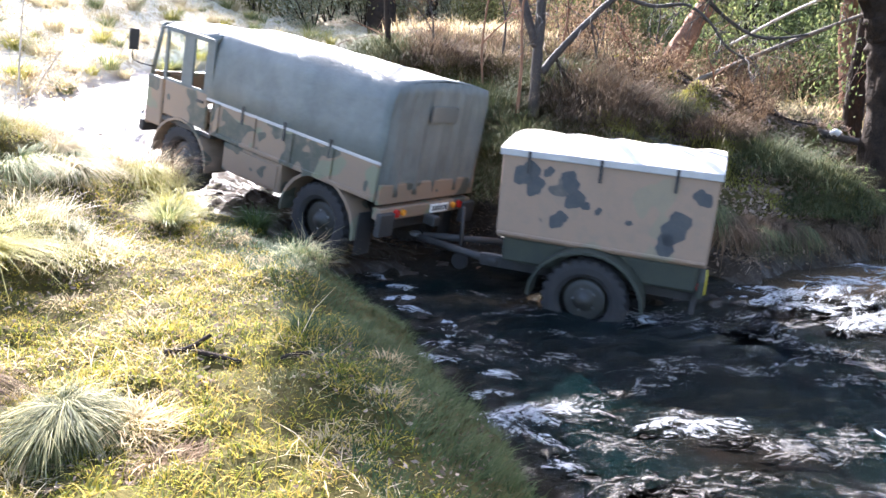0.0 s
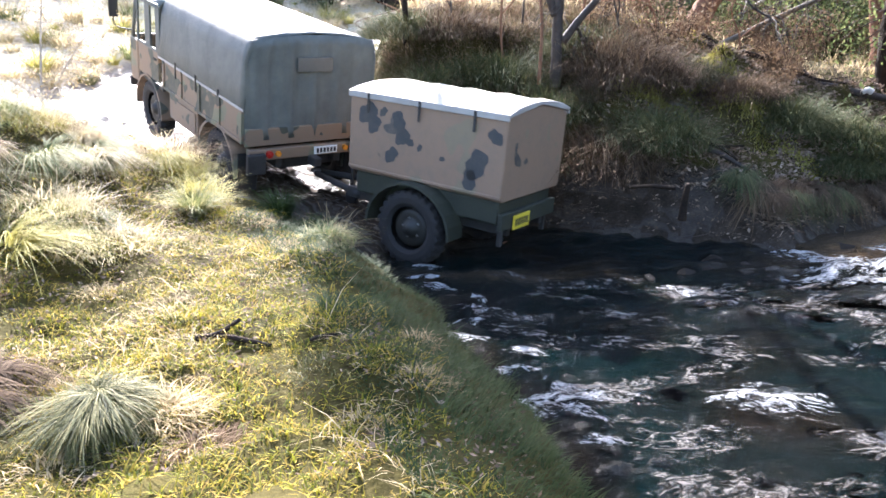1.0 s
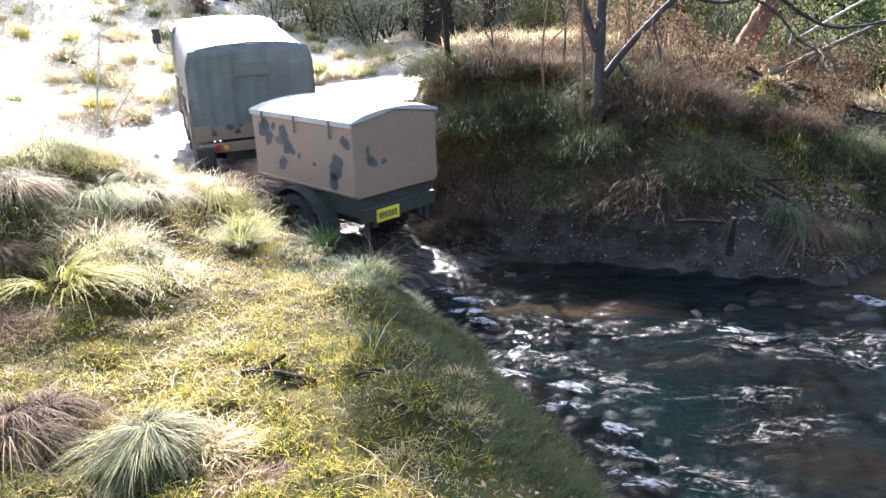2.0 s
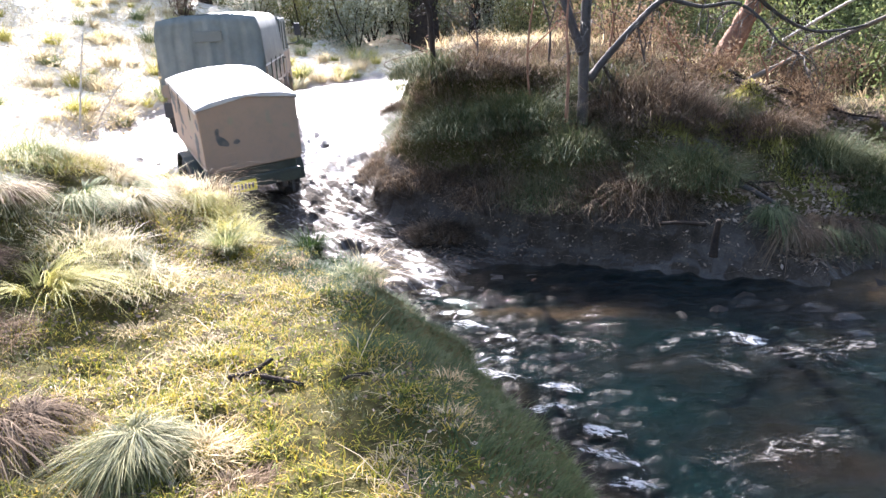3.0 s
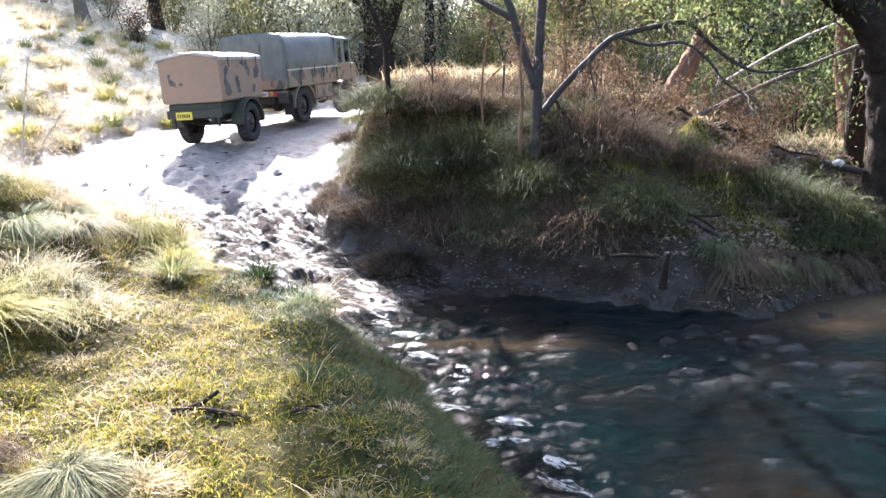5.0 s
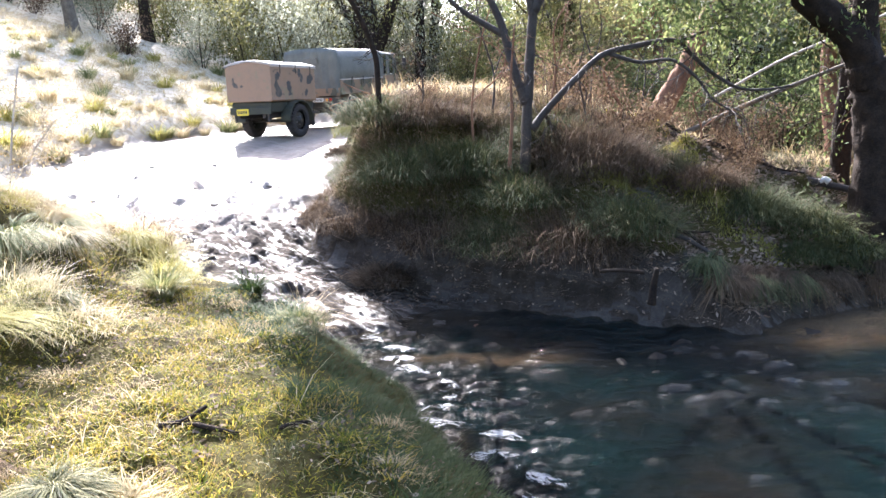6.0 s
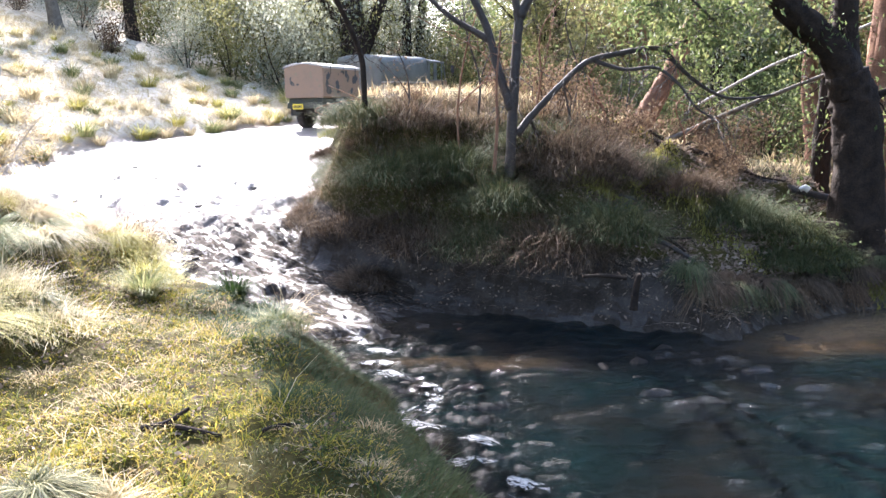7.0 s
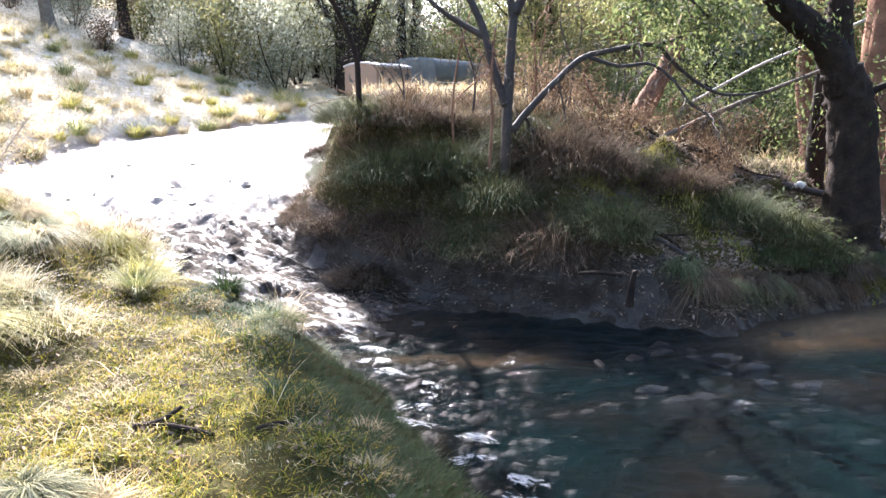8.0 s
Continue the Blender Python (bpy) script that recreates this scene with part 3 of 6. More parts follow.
def build_water():
    xs = axis_steps(-3, 60, -1.5, 5.5, 0.035, 1.15)
    ys = axis_steps(-30, 20, 3.0, 9.2, 0.035, 1.15)
    X, Y = np.meshgrid(xs, ys)
    # broken shallow race along the near bank
    race = np.array([(-1.0, 9.2), (-0.35, 7.8), (0.05, 6.6), (0.45, 6.0), (0.75, 5.0), (1.05, 4.0), (1.3, 3.0)])
    gap = np.full(X.shape, 9.0)
    for a, b in zip(race[:-1], race[1:]):
        for u in np.linspace(0, 1, 8):
            q = a + (b - a) * u
            gap = np.minimum(gap, np.hypot(X - q[0], Y - q[1]) - 0.25 * (q[1] < 8.5))
    riffle = step(0.55, 0.05, gap + 0.35 * hash_noise(X * 2.5, Y * 2.5, 26)) * step(2.6, 3.8, Y)
    U, W = 0.96 * X + 0.25 * Y, 0.96 * Y - 0.25 * X
    Z = 0.035 * hash_noise(U * 1.6, W * 3.2, 21) + 0.034 * hash_noise(U * 3.5 + W, W * 8.0, 22) + 0.026 * hash_noise(U * 6 + W * 2, W * 14.0, 23)
    calm = step(3.4, 5.0, X)
    Z = Z * (1 - 0.7 * calm) * (1 + 0.7 * step(5.6, 6.8, Y))
    Z = Z + riffle * (0.05 * hash_noise(U * 8, W * 10, 27) + 0.035 * hash_noise(U * 15, W * 17, 28))
    nx, ny = len(xs), len(ys)
    i = (np.arange(ny - 1)[:, None] * nx + np.arange(nx - 1)[None, :]).reshape(-1)
    V = np.stack([X, Y, Z], -1).reshape(-1, 3)
    me = bpy.data.meshes.new("water")
    me.vertices.add(nx * ny)
    me.vertices.foreach_set("co", V.reshape(-1))
    loops = np.stack([i, i + 1, i + 1 + nx, i + nx], 1).reshape(-1)
    me.loops.add(len(loops))
    me.loops.foreach_set("vertex_index", loops.astype(np.int32))
    me.polygons.add(len(i))
    me.polygons.foreach_set("loop_start", (np.arange(len(i)) * 4).astype(np.int32))
    me.update(calc_edges=True)
    me.validate()
    me.shade_smooth()
    depth = -land(X, Y)[0]
    sand = np.exp(-((X - 5.4) / 1.3) ** 2 - ((Y - 0.42 * (X - 5.4) - 8.8) / 0.45) ** 2) + 0.22 * np.exp(-((X - 0.4) / 0.9) ** 2 - ((Y - 7.6) / 0.2) ** 2)
    at = me.attributes.new("shallow", "FLOAT", "POINT")
    at.data.foreach_set("value", np.clip(sand * 1.2 + 0.10 * step(0.16, 0.02, depth), 0, 1).reshape(-1).astype(np.float32))
    me.materials.append(M_WATER)
    return tagged(new("water", me), "dark rippling shallow stream water at the ford", "water", kind="structure")


build_ground()
build_water()


# ---- vehicles ----
def lathe(profile, segs=36, axis_x=0.0):
    """Turns (x, r) pairs round the X axis."""
    verts, faces = [], []
    n = len(profile)
    for k in range(segs):
        a = 2 * math.pi * k / segs
        for x, r in profile:
            verts.append((axis_x + x, r * math.cos(a), r * math.sin(a)))
    for k in range(segs):
        for i in range(n - 1):
            a, b = k * n + i, k * n + i + 1
            c, d = ((k + 1) % segs) * n + i + 1, ((k + 1) % segs) * n + i
            faces.append((a, b, c, d))
    return verts, faces


def make_wheel(parent, x, y, r, side, name="wheel"):
    """A lugged tyre on a dished steel rim; side is +1 for the right."""
    hub = new(name)
    hub.parent = parent
    hub.location = (x, y, r)
    w = 0.115
    prof = [(-w * 0.7, r * 0.56), (-w, r * 0.66), (-w * 1.05, r * 0.8), (-w * 0.95, r * 0.93), (-w * 0.6, r * 0.965), (0, r * 0.97), (w * 0.6, r * 0.965), (w * 0.95, r * 0.93), (w * 1.05, r * 0.8), (w, r * 0.66), (w * 0.7, r * 0.56)]
    v, f = lathe(prof, 104)
    n = len(prof)
    for k in range(104):
        for i in range(3, 8):
            deep = (k // 2 + (1 if i < 5 else 0)) % 2
            x, y0, z0 = v[k * n + i]
            g = 1.03 if deep else 0.965
            v[k * n + i] = (x * (1.03 if deep else 1.0), y0 * g, z0 * g)
    part("tyre", mesh_from("tyre", v, f, False), M_TYRE, hub, "lugged black rubber tyre caked with mud")
    o = side
    prof = [(-w * 0.7, r * 0.57), (-w * 0.7, r * 0.52), (0.02 * o, r * 0.5), (0.06 * o, r * 0.44), (0.03 * o, r * 0.3), (0.05 * o, r * 0.2), (0.1 * o, r * 0.17), (0.11 * o, 0.001)]
    if o < 0:
        prof[0], prof[1] = (w * 0.7, r * 0.57), (w * 0.7, r * 0.52)
    v, f = lathe(prof, 28)
    part("rim", mesh_from("rim", v, f), M_SHADE_RIM, hub, "dished olive steel rim, darkened for the shade under the body")
    for k in range(5):
        a = 2 * math.pi * k / 5
        part("wheel_nut", box(0.03 * o - 0.012, 0.03 * o + 0.03, r * 0.25 * math.cos(a) - 0.014, r * 0.25 * math.cos(a) + 0.014, r * 0.25 * math.sin(a) - 0.014, r * 0.25 * math.sin(a) + 0.014, 0.004, 1), M_STEEL, hub)
    return hub


def make_truck():
    t = tagged(new("army_truck"), "camouflaged forward control army truck with grey-green canvas hood", "truck")
    H = 0.92
    # canvas hood over the load bed, sagging a little between its bows
    rng = random.Random(3)
    secs = []
    n_sec = 21
    for i in range(n_sec):
        u = i / (n_sec - 1)
        y = -0.80 + 2.95 * u
        sag = 0.022 * (1 - abs(math.cos(u * math.pi * 4)))
        prof = [(-H, 1.34), (-H + 0.01 + sag * 0.6, 1.6), (-H + 0.035 + sag * 0.5, 1.95), (-0.83, 2.12), (-0.72, 2.2), (-0.4, 2.245 - sag), (0, 2.265 - sag), (0.4, 2.245 - sag), (0.72, 2.2), (0.83, 2.12), (H - 0.035 - sag * 0.5, 1.95), (H - 0.01 - sag * 0.6, 1.6), (H, 1.34)]
        inner = [(x * 0.975, z - 0.018) for x, z in prof[::-1]]
        secs.append([(x, y, z + rng.uniform(-0.003, 0.003)) for x, z in prof + inner])
    hood = part("canvas_hood", loft("canvas_hood", secs), M_CANVAS, t, "faded grey-green canvas hood")
    for x in (-H - 0.004, H - 0.008):
        part("hood_hem", box(x, x + 0.012, -0.8, 2.12, 1.33, 1.365, 0.004, 1), M_LID, hood, "pale rope-edged hem")
    for y in (-0.06, 0.68, 1.42):
        for x in (-H - 0.012, H):
            part("hood_strap", box(x, x + 0.012, y - 0.02, y + 0.02, 1.2, 1.42, 0.003, 1), M_BLACK, hood)
    # rear curtain with hanging folds
    cols, rows = 40, 10
    verts, faces = [], []
    for j in range(rows + 1):
        for i in range(cols + 1):
            u, v = i / cols, j / rows
            half = 0.905 - 0.07 * max(0.0, v - 0.82) / 0.18
            x = -half + 2 * half * u
            z = 0.98 + (1.20 + 0.06 * math.cos((u - 0.5) * math.pi)) * v
            fold = 0.022 * math.sin(u * 31 + 2 * math.sin(v * 3)) * (1 - v) ** 0.6 + 0.01 * math.sin(u * 71)
            verts.append((x, -0.815 + fold, z))
    for j in range(rows):
        for i in range(cols):
            a = j * (cols + 1) + i
            faces.append((a, a + 1, a + cols + 2, a + cols + 1))
    cur = part("rear_curtain", mesh_from("rear_curtain", verts, faces), M_CANVAS, t, "dark canvas rear curtain hanging in folds")
    m = cur.modifiers.new("thick", "SOLIDIFY")
    m.thickness = 0.008
    part("rear_window", box(-0.24, 0.24, -0.846, -0.832, 1.80, 1.98, 0.006), M_DULLPLASTIC, cur, "small dull plastic curtain window")
    # load bed
    bm = box(-0.88, 0.88, -0.78, 1.98, 0.92, 0.97, 0.008)
    part("load_floor", bm, M_BLACK, t)
    for s, nm in ((-1, "side_panel"), (1, "side_panel")):
        x0, x1 = (-H, -H + 0.035) if s < 0 else (H - 0.035, H)
        p = part(nm, box(x0, x1, -0.79, 1.97, 0.93, 1.35, 0.01), M_CAMO_TRUCK, t)
        bm = bmesh.new()
        xo = x0 - 0.018 if s < 0 else x1
        for y in (-0.76, -0.1, 0.55, 1.2, 1.88):
            box(xo, xo + 0.018, y - 0.03, y + 0.03, 0.93, 1.34, 0.005, 1, bm)
        box(xo, xo + 0.02, -0.79, 1.97, 0.93, 0.98, 0.006, 1, bm)
        part("panel_rib", bm, M_CAMO_TRUCK, p)
        # flared arch and locker below
        sec = []
        for k in range(13):
            a = math.pi * k / 12
            yy, zz = 0.60 * math.cos(a), 0.44 + 0.56 * math.sin(a)
            xa, xb = (s * 0.62, s * 0.94)
            sec.append([(xa, yy, zz), (xb, yy, zz), (xb, yy * 0.95, zz - 0.03), (xa, yy * 0.95, zz - 0.03)])
        part("rear_mudguard", loft("rear_mudguard", sec, True, True, False), M_CAMO_TRUCK, t)
        a, b = sorted((s * 0.60, s * 0.91))
        lk = part("side_locker", box(a, b, 0.66, 1.72, 0.56, 0.92, 0.015), M_CAMO_TRUCK, t)
        a, b = sorted((s * 0.905, s * 0.925))
        part("locker_door", box(a, b, 0.72, 1.40, 0.60, 0.88, 0.006), M_CAMO_TRUCK, lk)
    part("tailgate", box(-0.9, 0.9, -0.83, -0.79, 0.90, 1.12, 0.01), M_CAMO_TRUCK, t, "tan and green tailgate")
    part("rear_crossmember", box(-0.85, 0.85, -0.86, -0.74, 0.72, 0.86, 0.012), M_CAMO_TRUCK, t)
    for s in (-1, 1):
        a, b = sorted((s * 0.66, s * 0.90))
        part("bumperette", box(a, b, -0.92, -0.84, 0.56, 0.82, 0.015), M_BLACK, t)
        part("tail_lamp", cyl(0.045, 0.05, "Y", 18, (s * 0.60, -0.87, 0.80)), M_RED, t, "round red tail lamp")
        part("indicator_lamp", cyl(0.035, 0.05, "Y", 18, (s * 0.48, -0.87, 0.80)), M_AMBER, t, "round amber indicator lamp")
        part("mud_flap", box(*sorted((s * 0.64, s * 0.90)), -0.62, -0.605, 0.25, 0.75, 0.004), M_TYRE, t)
    pl = part("number_plate", box(0.02, 0.36, -0.885, -0.870, 0.745, 0.845, 0.004), M_WHITE, t, "white number plate with dark bars")
    for k in range(6):
        part("plate_bar", box(0.055 + 0.05 * k, 0.085 + 0.05 * k, -0.890, -0.884, 0.765, 0.825, 0.0, 1), M_BAR, pl)
    # chassis
    for s in (-1, 1):
        part("chassis_rail", box(s * 0.42 - 0.05, s * 0.42 + 0.05, -0.78, 3.32, 0.58, 0.74, 0.01), M_BLACK, t)
    for y in (0.0, 2.57):
        part("axle", cyl(0.06, 1.3, "X", 14, (0, y, 0.44)), M_BLACK, t)
        part("differential", cyl(0.15, 0.22, "Y", 16, (0.12, y, 0.44), 0.12, 0.03), M_BLACK, t)
        for s in (-1, 1):
            bm = bmesh.new()
            for k in range(3):
                box(s * 0.5 - 0.035, s * 0.5 + 0.035, y - 0.55 + 0.1 * k, y + 0.55 - 0.1 * k, 0.52 - 0.012 * k, 0.532 - 0.012 * k, 0.002, 1, bm)
            part("leaf_spring", bm, M_BLACK, t)
    part("gearbox", box(-0.22, 0.22, 0.9, 2.0, 0.42, 0.72, 0.05), M_BLACK, t)
    part("fuel_tank", box(-0.40, 0.40, -0.70, -0.25, 0.52, 0.80, 0.04), M_BLACK, t)
    v, f = tube_arrays(curve_pts([(0.55, 1.9, 0.5), (0.6, 1.0, 0.47), (0.58, 0.7, 0.5), (0.62, 0.55, 0.62)], 12), [0.035] * 12, 10)
    part("exhaust_pipe", mesh_from("exhaust", v, f), M_STEEL, t)
    part("tow_hitch", box(-0.06, 0.06, -1.02, -0.85, 0.62, 0.74, 0.02), M_BLACK, t)
    # cab
    cabm = M_CAMO_TRUCK
    part("cab_floor", box(-0.9, 0.9, 2.0, 3.36, 0.86, 0.92, 0.01), M_BLACK, t)
    part("cab_back", box(-0.9, 0.9, 2.0, 2.04, 0.9, 1.40, 0.01), cabm, t)
    front = part("front_panel", box(-0.90, 0.90, 3.36, 3.42, 0.72, 1.40, 0.025), cabm, t, "flat camouflaged front panel")
    bm = bmesh.new()
    for k in range(9):
        box(-0.42, 0.42, 3.42, 3.432, 0.82 + 0.045 * k, 0.842 + 0.045 * k, 0.003, 1, bm)
    part("radiator_grille", bm, M_BLACK, front)
    for s in (-1, 1):
        x0, x1 = (-H, -H + 0.04) if s < 0 else (H - 0.04, H)
        door = part("cab_door", box(x0, x1, 2.12, 3.0, 0.95, 1.40, 0.015), cabm, t, "tan camouflaged cab door")
        part("door_handle", box(*sorted((s * 0.915, s * 0.945)), 2.18, 2.30, 1.27, 1.30, 0.006), M_BLACK, door)
        bm = bmesh.new()
        xo = x0 + 0.005
        for y0, y1 in ((2.06, 2.22), (2.46, 2.68), (3.0, 3.06)):
            box(xo, xo + 0.03, y0, y1, 1.40, 2.06, 0.006, 1, bm)
        box(xo, xo + 0.03, 2.10, 3.06, 2.02, 2.08, 0.006, 1, bm)
        box(xo, xo + 0.03, 2.10, 3.06, 1.39, 1.43, 0.006, 1, bm)
        fr = part("window_frame", bm, M_CANVAS, t)
        g = part("side_window", box(xo + 0.012, xo + 0.018, 2.16, 3.0, 1.43, 2.03, 0.0), M_GLASS, fr, "clear cab side window")
        g.visible_shadow = False
        part("cab_corner", box(*sorted((s * 0.86, s * 0.92)), 3.04, 3.40, 0.75, 1.40, 0.03), cabm, t)
        v, f = tube_arrays([(s * 0.88, 3.36, 1.38), (s * 0.85, 3.22, 2.08)], [0.028, 0.026], 8)
        part("windscreen_pillar", mesh_from("pillar", v, f), M_CANVAS, t)
        sec = []
        for k in range(13):
            a = math.pi * k / 12
            yy, zz = 2.57 + 0.58 * math.cos(a), 0.44 + 0.54 * math.sin(a)
            sec.append([(s * 0.60, yy, zz), (s * 0.94, yy, zz), (s * 0.94, 2.57 + (yy - 2.57) * 0.95, zz - 0.03), (s * 0.60, 2.57 + (yy - 2.57) * 0.95, zz - 0.03)])
        part("front_mudguard", loft("front_mudguard", sec, True, True, False), cabm, t)
        hl = part("headlamp", cyl(0.105, 0.07, "Y", 26, (s * 0.66, 3.45, 1.0), None, 0.012), M_BLACK, t)
        part("lamp_lens", cyl(0.085, 0.02, "Y", 26, (s * 0.66, 3.489, 1.0)), M_LAMPGLASS, hl, "clear round headlamp lens")
        part("side_lamp", cyl(0.035, 0.04, "Y", 16, (s * 0.66, 3.44, 1.2)), M_AMBER, t)
        v, f = tube_arrays(curve_pts([(s * 0.9, 3.3, 1.5), (s * 1.12, 3.42, 1.55), (s * 1.14, 3.42, 1.75)], 8), [0.011] * 8, 6)
        arm = part("mirror_arm", mesh_from("mirror_arm", v, f), M_BLACK, t)
        part("mirror", box(s * 1.14 - 0.07, s * 1.14 + 0.07, 3.40, 3.425, 1.68, 1.95, 0.01), M_BLACK, arm)
        part("seat", box(s * 0.45 - 0.23, s * 0.45 + 0.23, 2.14, 2.62, 0.95, 1.18, 0.05), M_BLACK, t)
        part("seat_back", box(s * 0.45 - 0.22, s * 0.45 + 0.22, 2.06, 2.16, 1.15, 1.60, 0.04), M_BLACK, t)
        part("wiper", box(s * 0.3 - 0.01, s * 0.3 + 0.01, 3.385, 3.395, 1.42, 1.75, 0.002), M_BLACK, t)
    secs = []
    for i, y in enumerate((2.06, 2.4, 2.8, 3.15, 3.26)):
        dz = -0.02 * i if i < 4 else -0.11
        prof = [(-0.9, 2.05), (-0.84, 2.13 + dz), (-0.7, 2.18 + dz), (0, 2.22 + dz), (0.7, 2.18 + dz), (0.84, 2.13 + dz), (0.9, 2.05)]
        inner = [(x * 0.97, z - 0.02) for x, z in prof[::-1]]
        secs.append([(x, y, z) for x, z in prof + inner])
    part("cab_roof", loft("cab_roof", secs), M_CANVAS, t, "grey-green canvas cab roof")
    bm = bmesh.new()
    box(-0.86, 0.86, 3.34, 3.38, 1.38, 1.44, 0.008, 1, bm)
    box(-0.84, 0.84, 3.205, 3.245, 2.04, 2.10, 0.008, 1, bm)
    part("windscreen_frame", bm, cabm, t)
    for s in (-1, 1):
        x0, x1 = sorted((s * 0.02, s * 0.83))
        v = [(x0, 3.36, 1.44), (x1, 3.36, 1.44), (x1, 3.225, 2.05), (x0, 3.225, 2.05), (x0, 3.366, 1.44), (x1, 3.366, 1.44), (x1, 3.231, 2.05), (x0, 3.231, 2.05)]
        f = [(3, 2, 1, 0), (4, 5, 6, 7), (0, 1, 5, 4), (1, 2, 6, 5), (2, 3, 7, 6), (3, 0, 4, 7)]
        g = part("windscreen", mesh_from("windscreen", v, f, False), M_GLASS, t, "clear windscreen pane")
        g.visible_shadow = False
    v, f = tube_arrays([(0.45 + 0.2 * math.cos(a), 3.0 + 0.09 * math.sin(a), 1.42 + 0.18 * math.sin(a)) for a in np.linspace(0, 6.2, 22)], [0.014] * 22, 6)
    part("steering_wheel", mesh_from("steering_wheel", v, f), M_BLACK, t)
    part("front_bumper", box(-0.92, 0.92, 3.42, 3.52, 0.60, 0.76, 0.02), M_BLACK, t)
    wheels = []
    for x, y, s in ((-0.78, 0, -1), (0.78, 0, 1), (-0.78, 2.57, -1), (0.78, 2.57, 1)):
        wheels.append(make_wheel(t, x, y, 0.45, s))
    return t, wheels


def make_trailer():
    t = tagged(new("cargo_trailer"), "tan box trailer with dark camouflage blotches and pale cambered lid", "trailer")
    H = 0.68
    secs = []
    for y in np.linspace(-1.08, 0.98, 9):
        prof = [(-H + 0.03, 0.93), (-H, 1.0), (-H, 1.80), (-0.35, 1.88), (0, 1.905), (0.35, 1.88), (H, 1.80), (H, 1.0), (H - 0.03, 0.93)]
        secs.append([(x, y, z) for x, z in prof])
    body = part("trailer_body", loft("trailer_body", secs, True, True, False), M_CAMO, t, "tan steel body with dark blotches")
    bv = body.modifiers.new("worn", "BEVEL")
    bv.width, bv.segments = 0.018, 2
    bm = bmesh.new()
    for s in (-1, 1):
        x0, x1 = (-H - 0.014, -H) if s < 0 else (H, H + 0.014)
        box(x0, x1, -1.07, 0.97, 0.97, 1.0, 0.004, 1, bm)
    part("body_rail", bm, M_CAMO, body)
    # dark blotches brushed on by hand, slightly proud
    rng = random.Random(11)
    for s, spots in ((-1, [(0.72, 1.62, 0.12), (0.62, 1.5, 0.09), (0.28, 1.58, 0.10), (0.22, 1.42, 0.09), (0.5, 1.66, 0.05), (-0.02, 1.34, 0.035), (0.12, 1.38, 0.05), (0.36, 1.2, 0.085), (-0.75, 1.28, 0.14), (-0.68, 1.10, 0.10), (-0.95, 1.6, 0.08), (-0.32, 1.27, 0.03)]),
                     (1, [(0.7, 1.5, 0.14), (0.2, 1.65, 0.09), (-0.3, 1.3, 0.12), (-0.8, 1.55, 0.10), (0.5, 1.15, 0.08)])):
        for y, z, r in spots:
            n = 18
            ring = []
            ph = rng.uniform(0, 6)
            for k in range(n):
                a = 2 * math.pi * k / n
                rr = r * (1 + 0.22 * math.sin(2 * a + ph) + 0.12 * math.sin(5 * a + 2 * ph))
                ring.append((s * (H + 0.003), y + rr * math.cos(a), z + rr * 1.05 * math.sin(a)))
            part("paint_blotch", mesh_from("paint_blotch", ring, [tuple(range(n))], False), M_BLOTCH, body)
    # cambered lid with a turned-down edge
    secs = []
    for i, y in enumerate(np.linspace(-1.10, 1.0, 15)):
        e = 0.012 * math.sin(i * 2.1)
        prof = [(-H - 0.02, 1.775), (-H - 0.024, 1.845), (-0.5, 1.905 + e), (-0.25, 1.94 + e), (0, 1.95 + e), (0.25, 1.94 + e), (0.5, 1.905 + e), (H + 0.024, 1.845), (H + 0.02, 1.775), (H + 0.004, 1.775), (H + 0.004, 1.815), (0, 1.915), (-H - 0.004, 1.815), (-H - 0.004, 1.775)]
        secs.append([(x, y, z) for x, z in prof])
    lid = part("lid", loft("lid", secs, True, True, False), M_LID, t, "pale weathered canvas lid")
    bv = lid.modifiers.new("soft", "BEVEL")
    bv.width, bv.segments = 0.01, 2
    for y in (-0.7, 0.0, 0.7):
        for s in (-1, 1):
            part("lid_strap", box(*sorted((s * (H + 0.026), s * (H + 0.034))), y - 0.015, y + 0.015, 1.62, 1.84, 0.002), M_BLACK, lid)
    # lower body and running gear
    M_LOW = M_SHADE_OLIVE
    part("underframe", box(-0.60, 0.60, -1.02, 0.92, 0.66, 0.925, 0.03), M_LOW, t, "olive underframe, coloured near black for the shade under the body")
    for s in (-1, 1):
        part("frame_rail", box(s * 0.38 - 0.04, s * 0.38 + 0.04, -1.05, 1.2, 0.52, 0.65, 0.01), M_BLACK, t)
        sec = []
        for k in range(13):
            a = math.pi * k / 12
            yy, zz = 0.58 * math.cos(a), 0.44 + 0.52 * math.sin(a)
            sec.append([(s * 0.55, yy, zz), (s * 0.83, yy, zz), (s * 0.83, yy * 0.95, zz - 0.025), (s * 0.55, yy * 0.95, zz - 0.025)])
        part("mudguard", loft("mudguard", sec, True, True, False), M_LOW, t)
        bm = bmesh.new()
        for k in range(3):
            box(s * 0.42 - 0.03, s * 0.42 + 0.03, -0.5 + 0.1 * k, 0.5 - 0.1 * k, 0.49 - 0.012 * k, 0.502 - 0.012 * k, 0.002, 1, bm)
        part("leaf_spring", bm, M_BLACK, t)
        part("tail_lamp", cyl(0.04, 0.05, "Y", 16, (s * 0.56, -1.05, 0.72)), M_RED, t, "round red tail lamp")
        part("prop_leg", box(s * 0.5 - 0.025, s * 0.5 + 0.025, -1.04, -0.99, 0.42, 0.70, 0.006), M_BLACK, t)
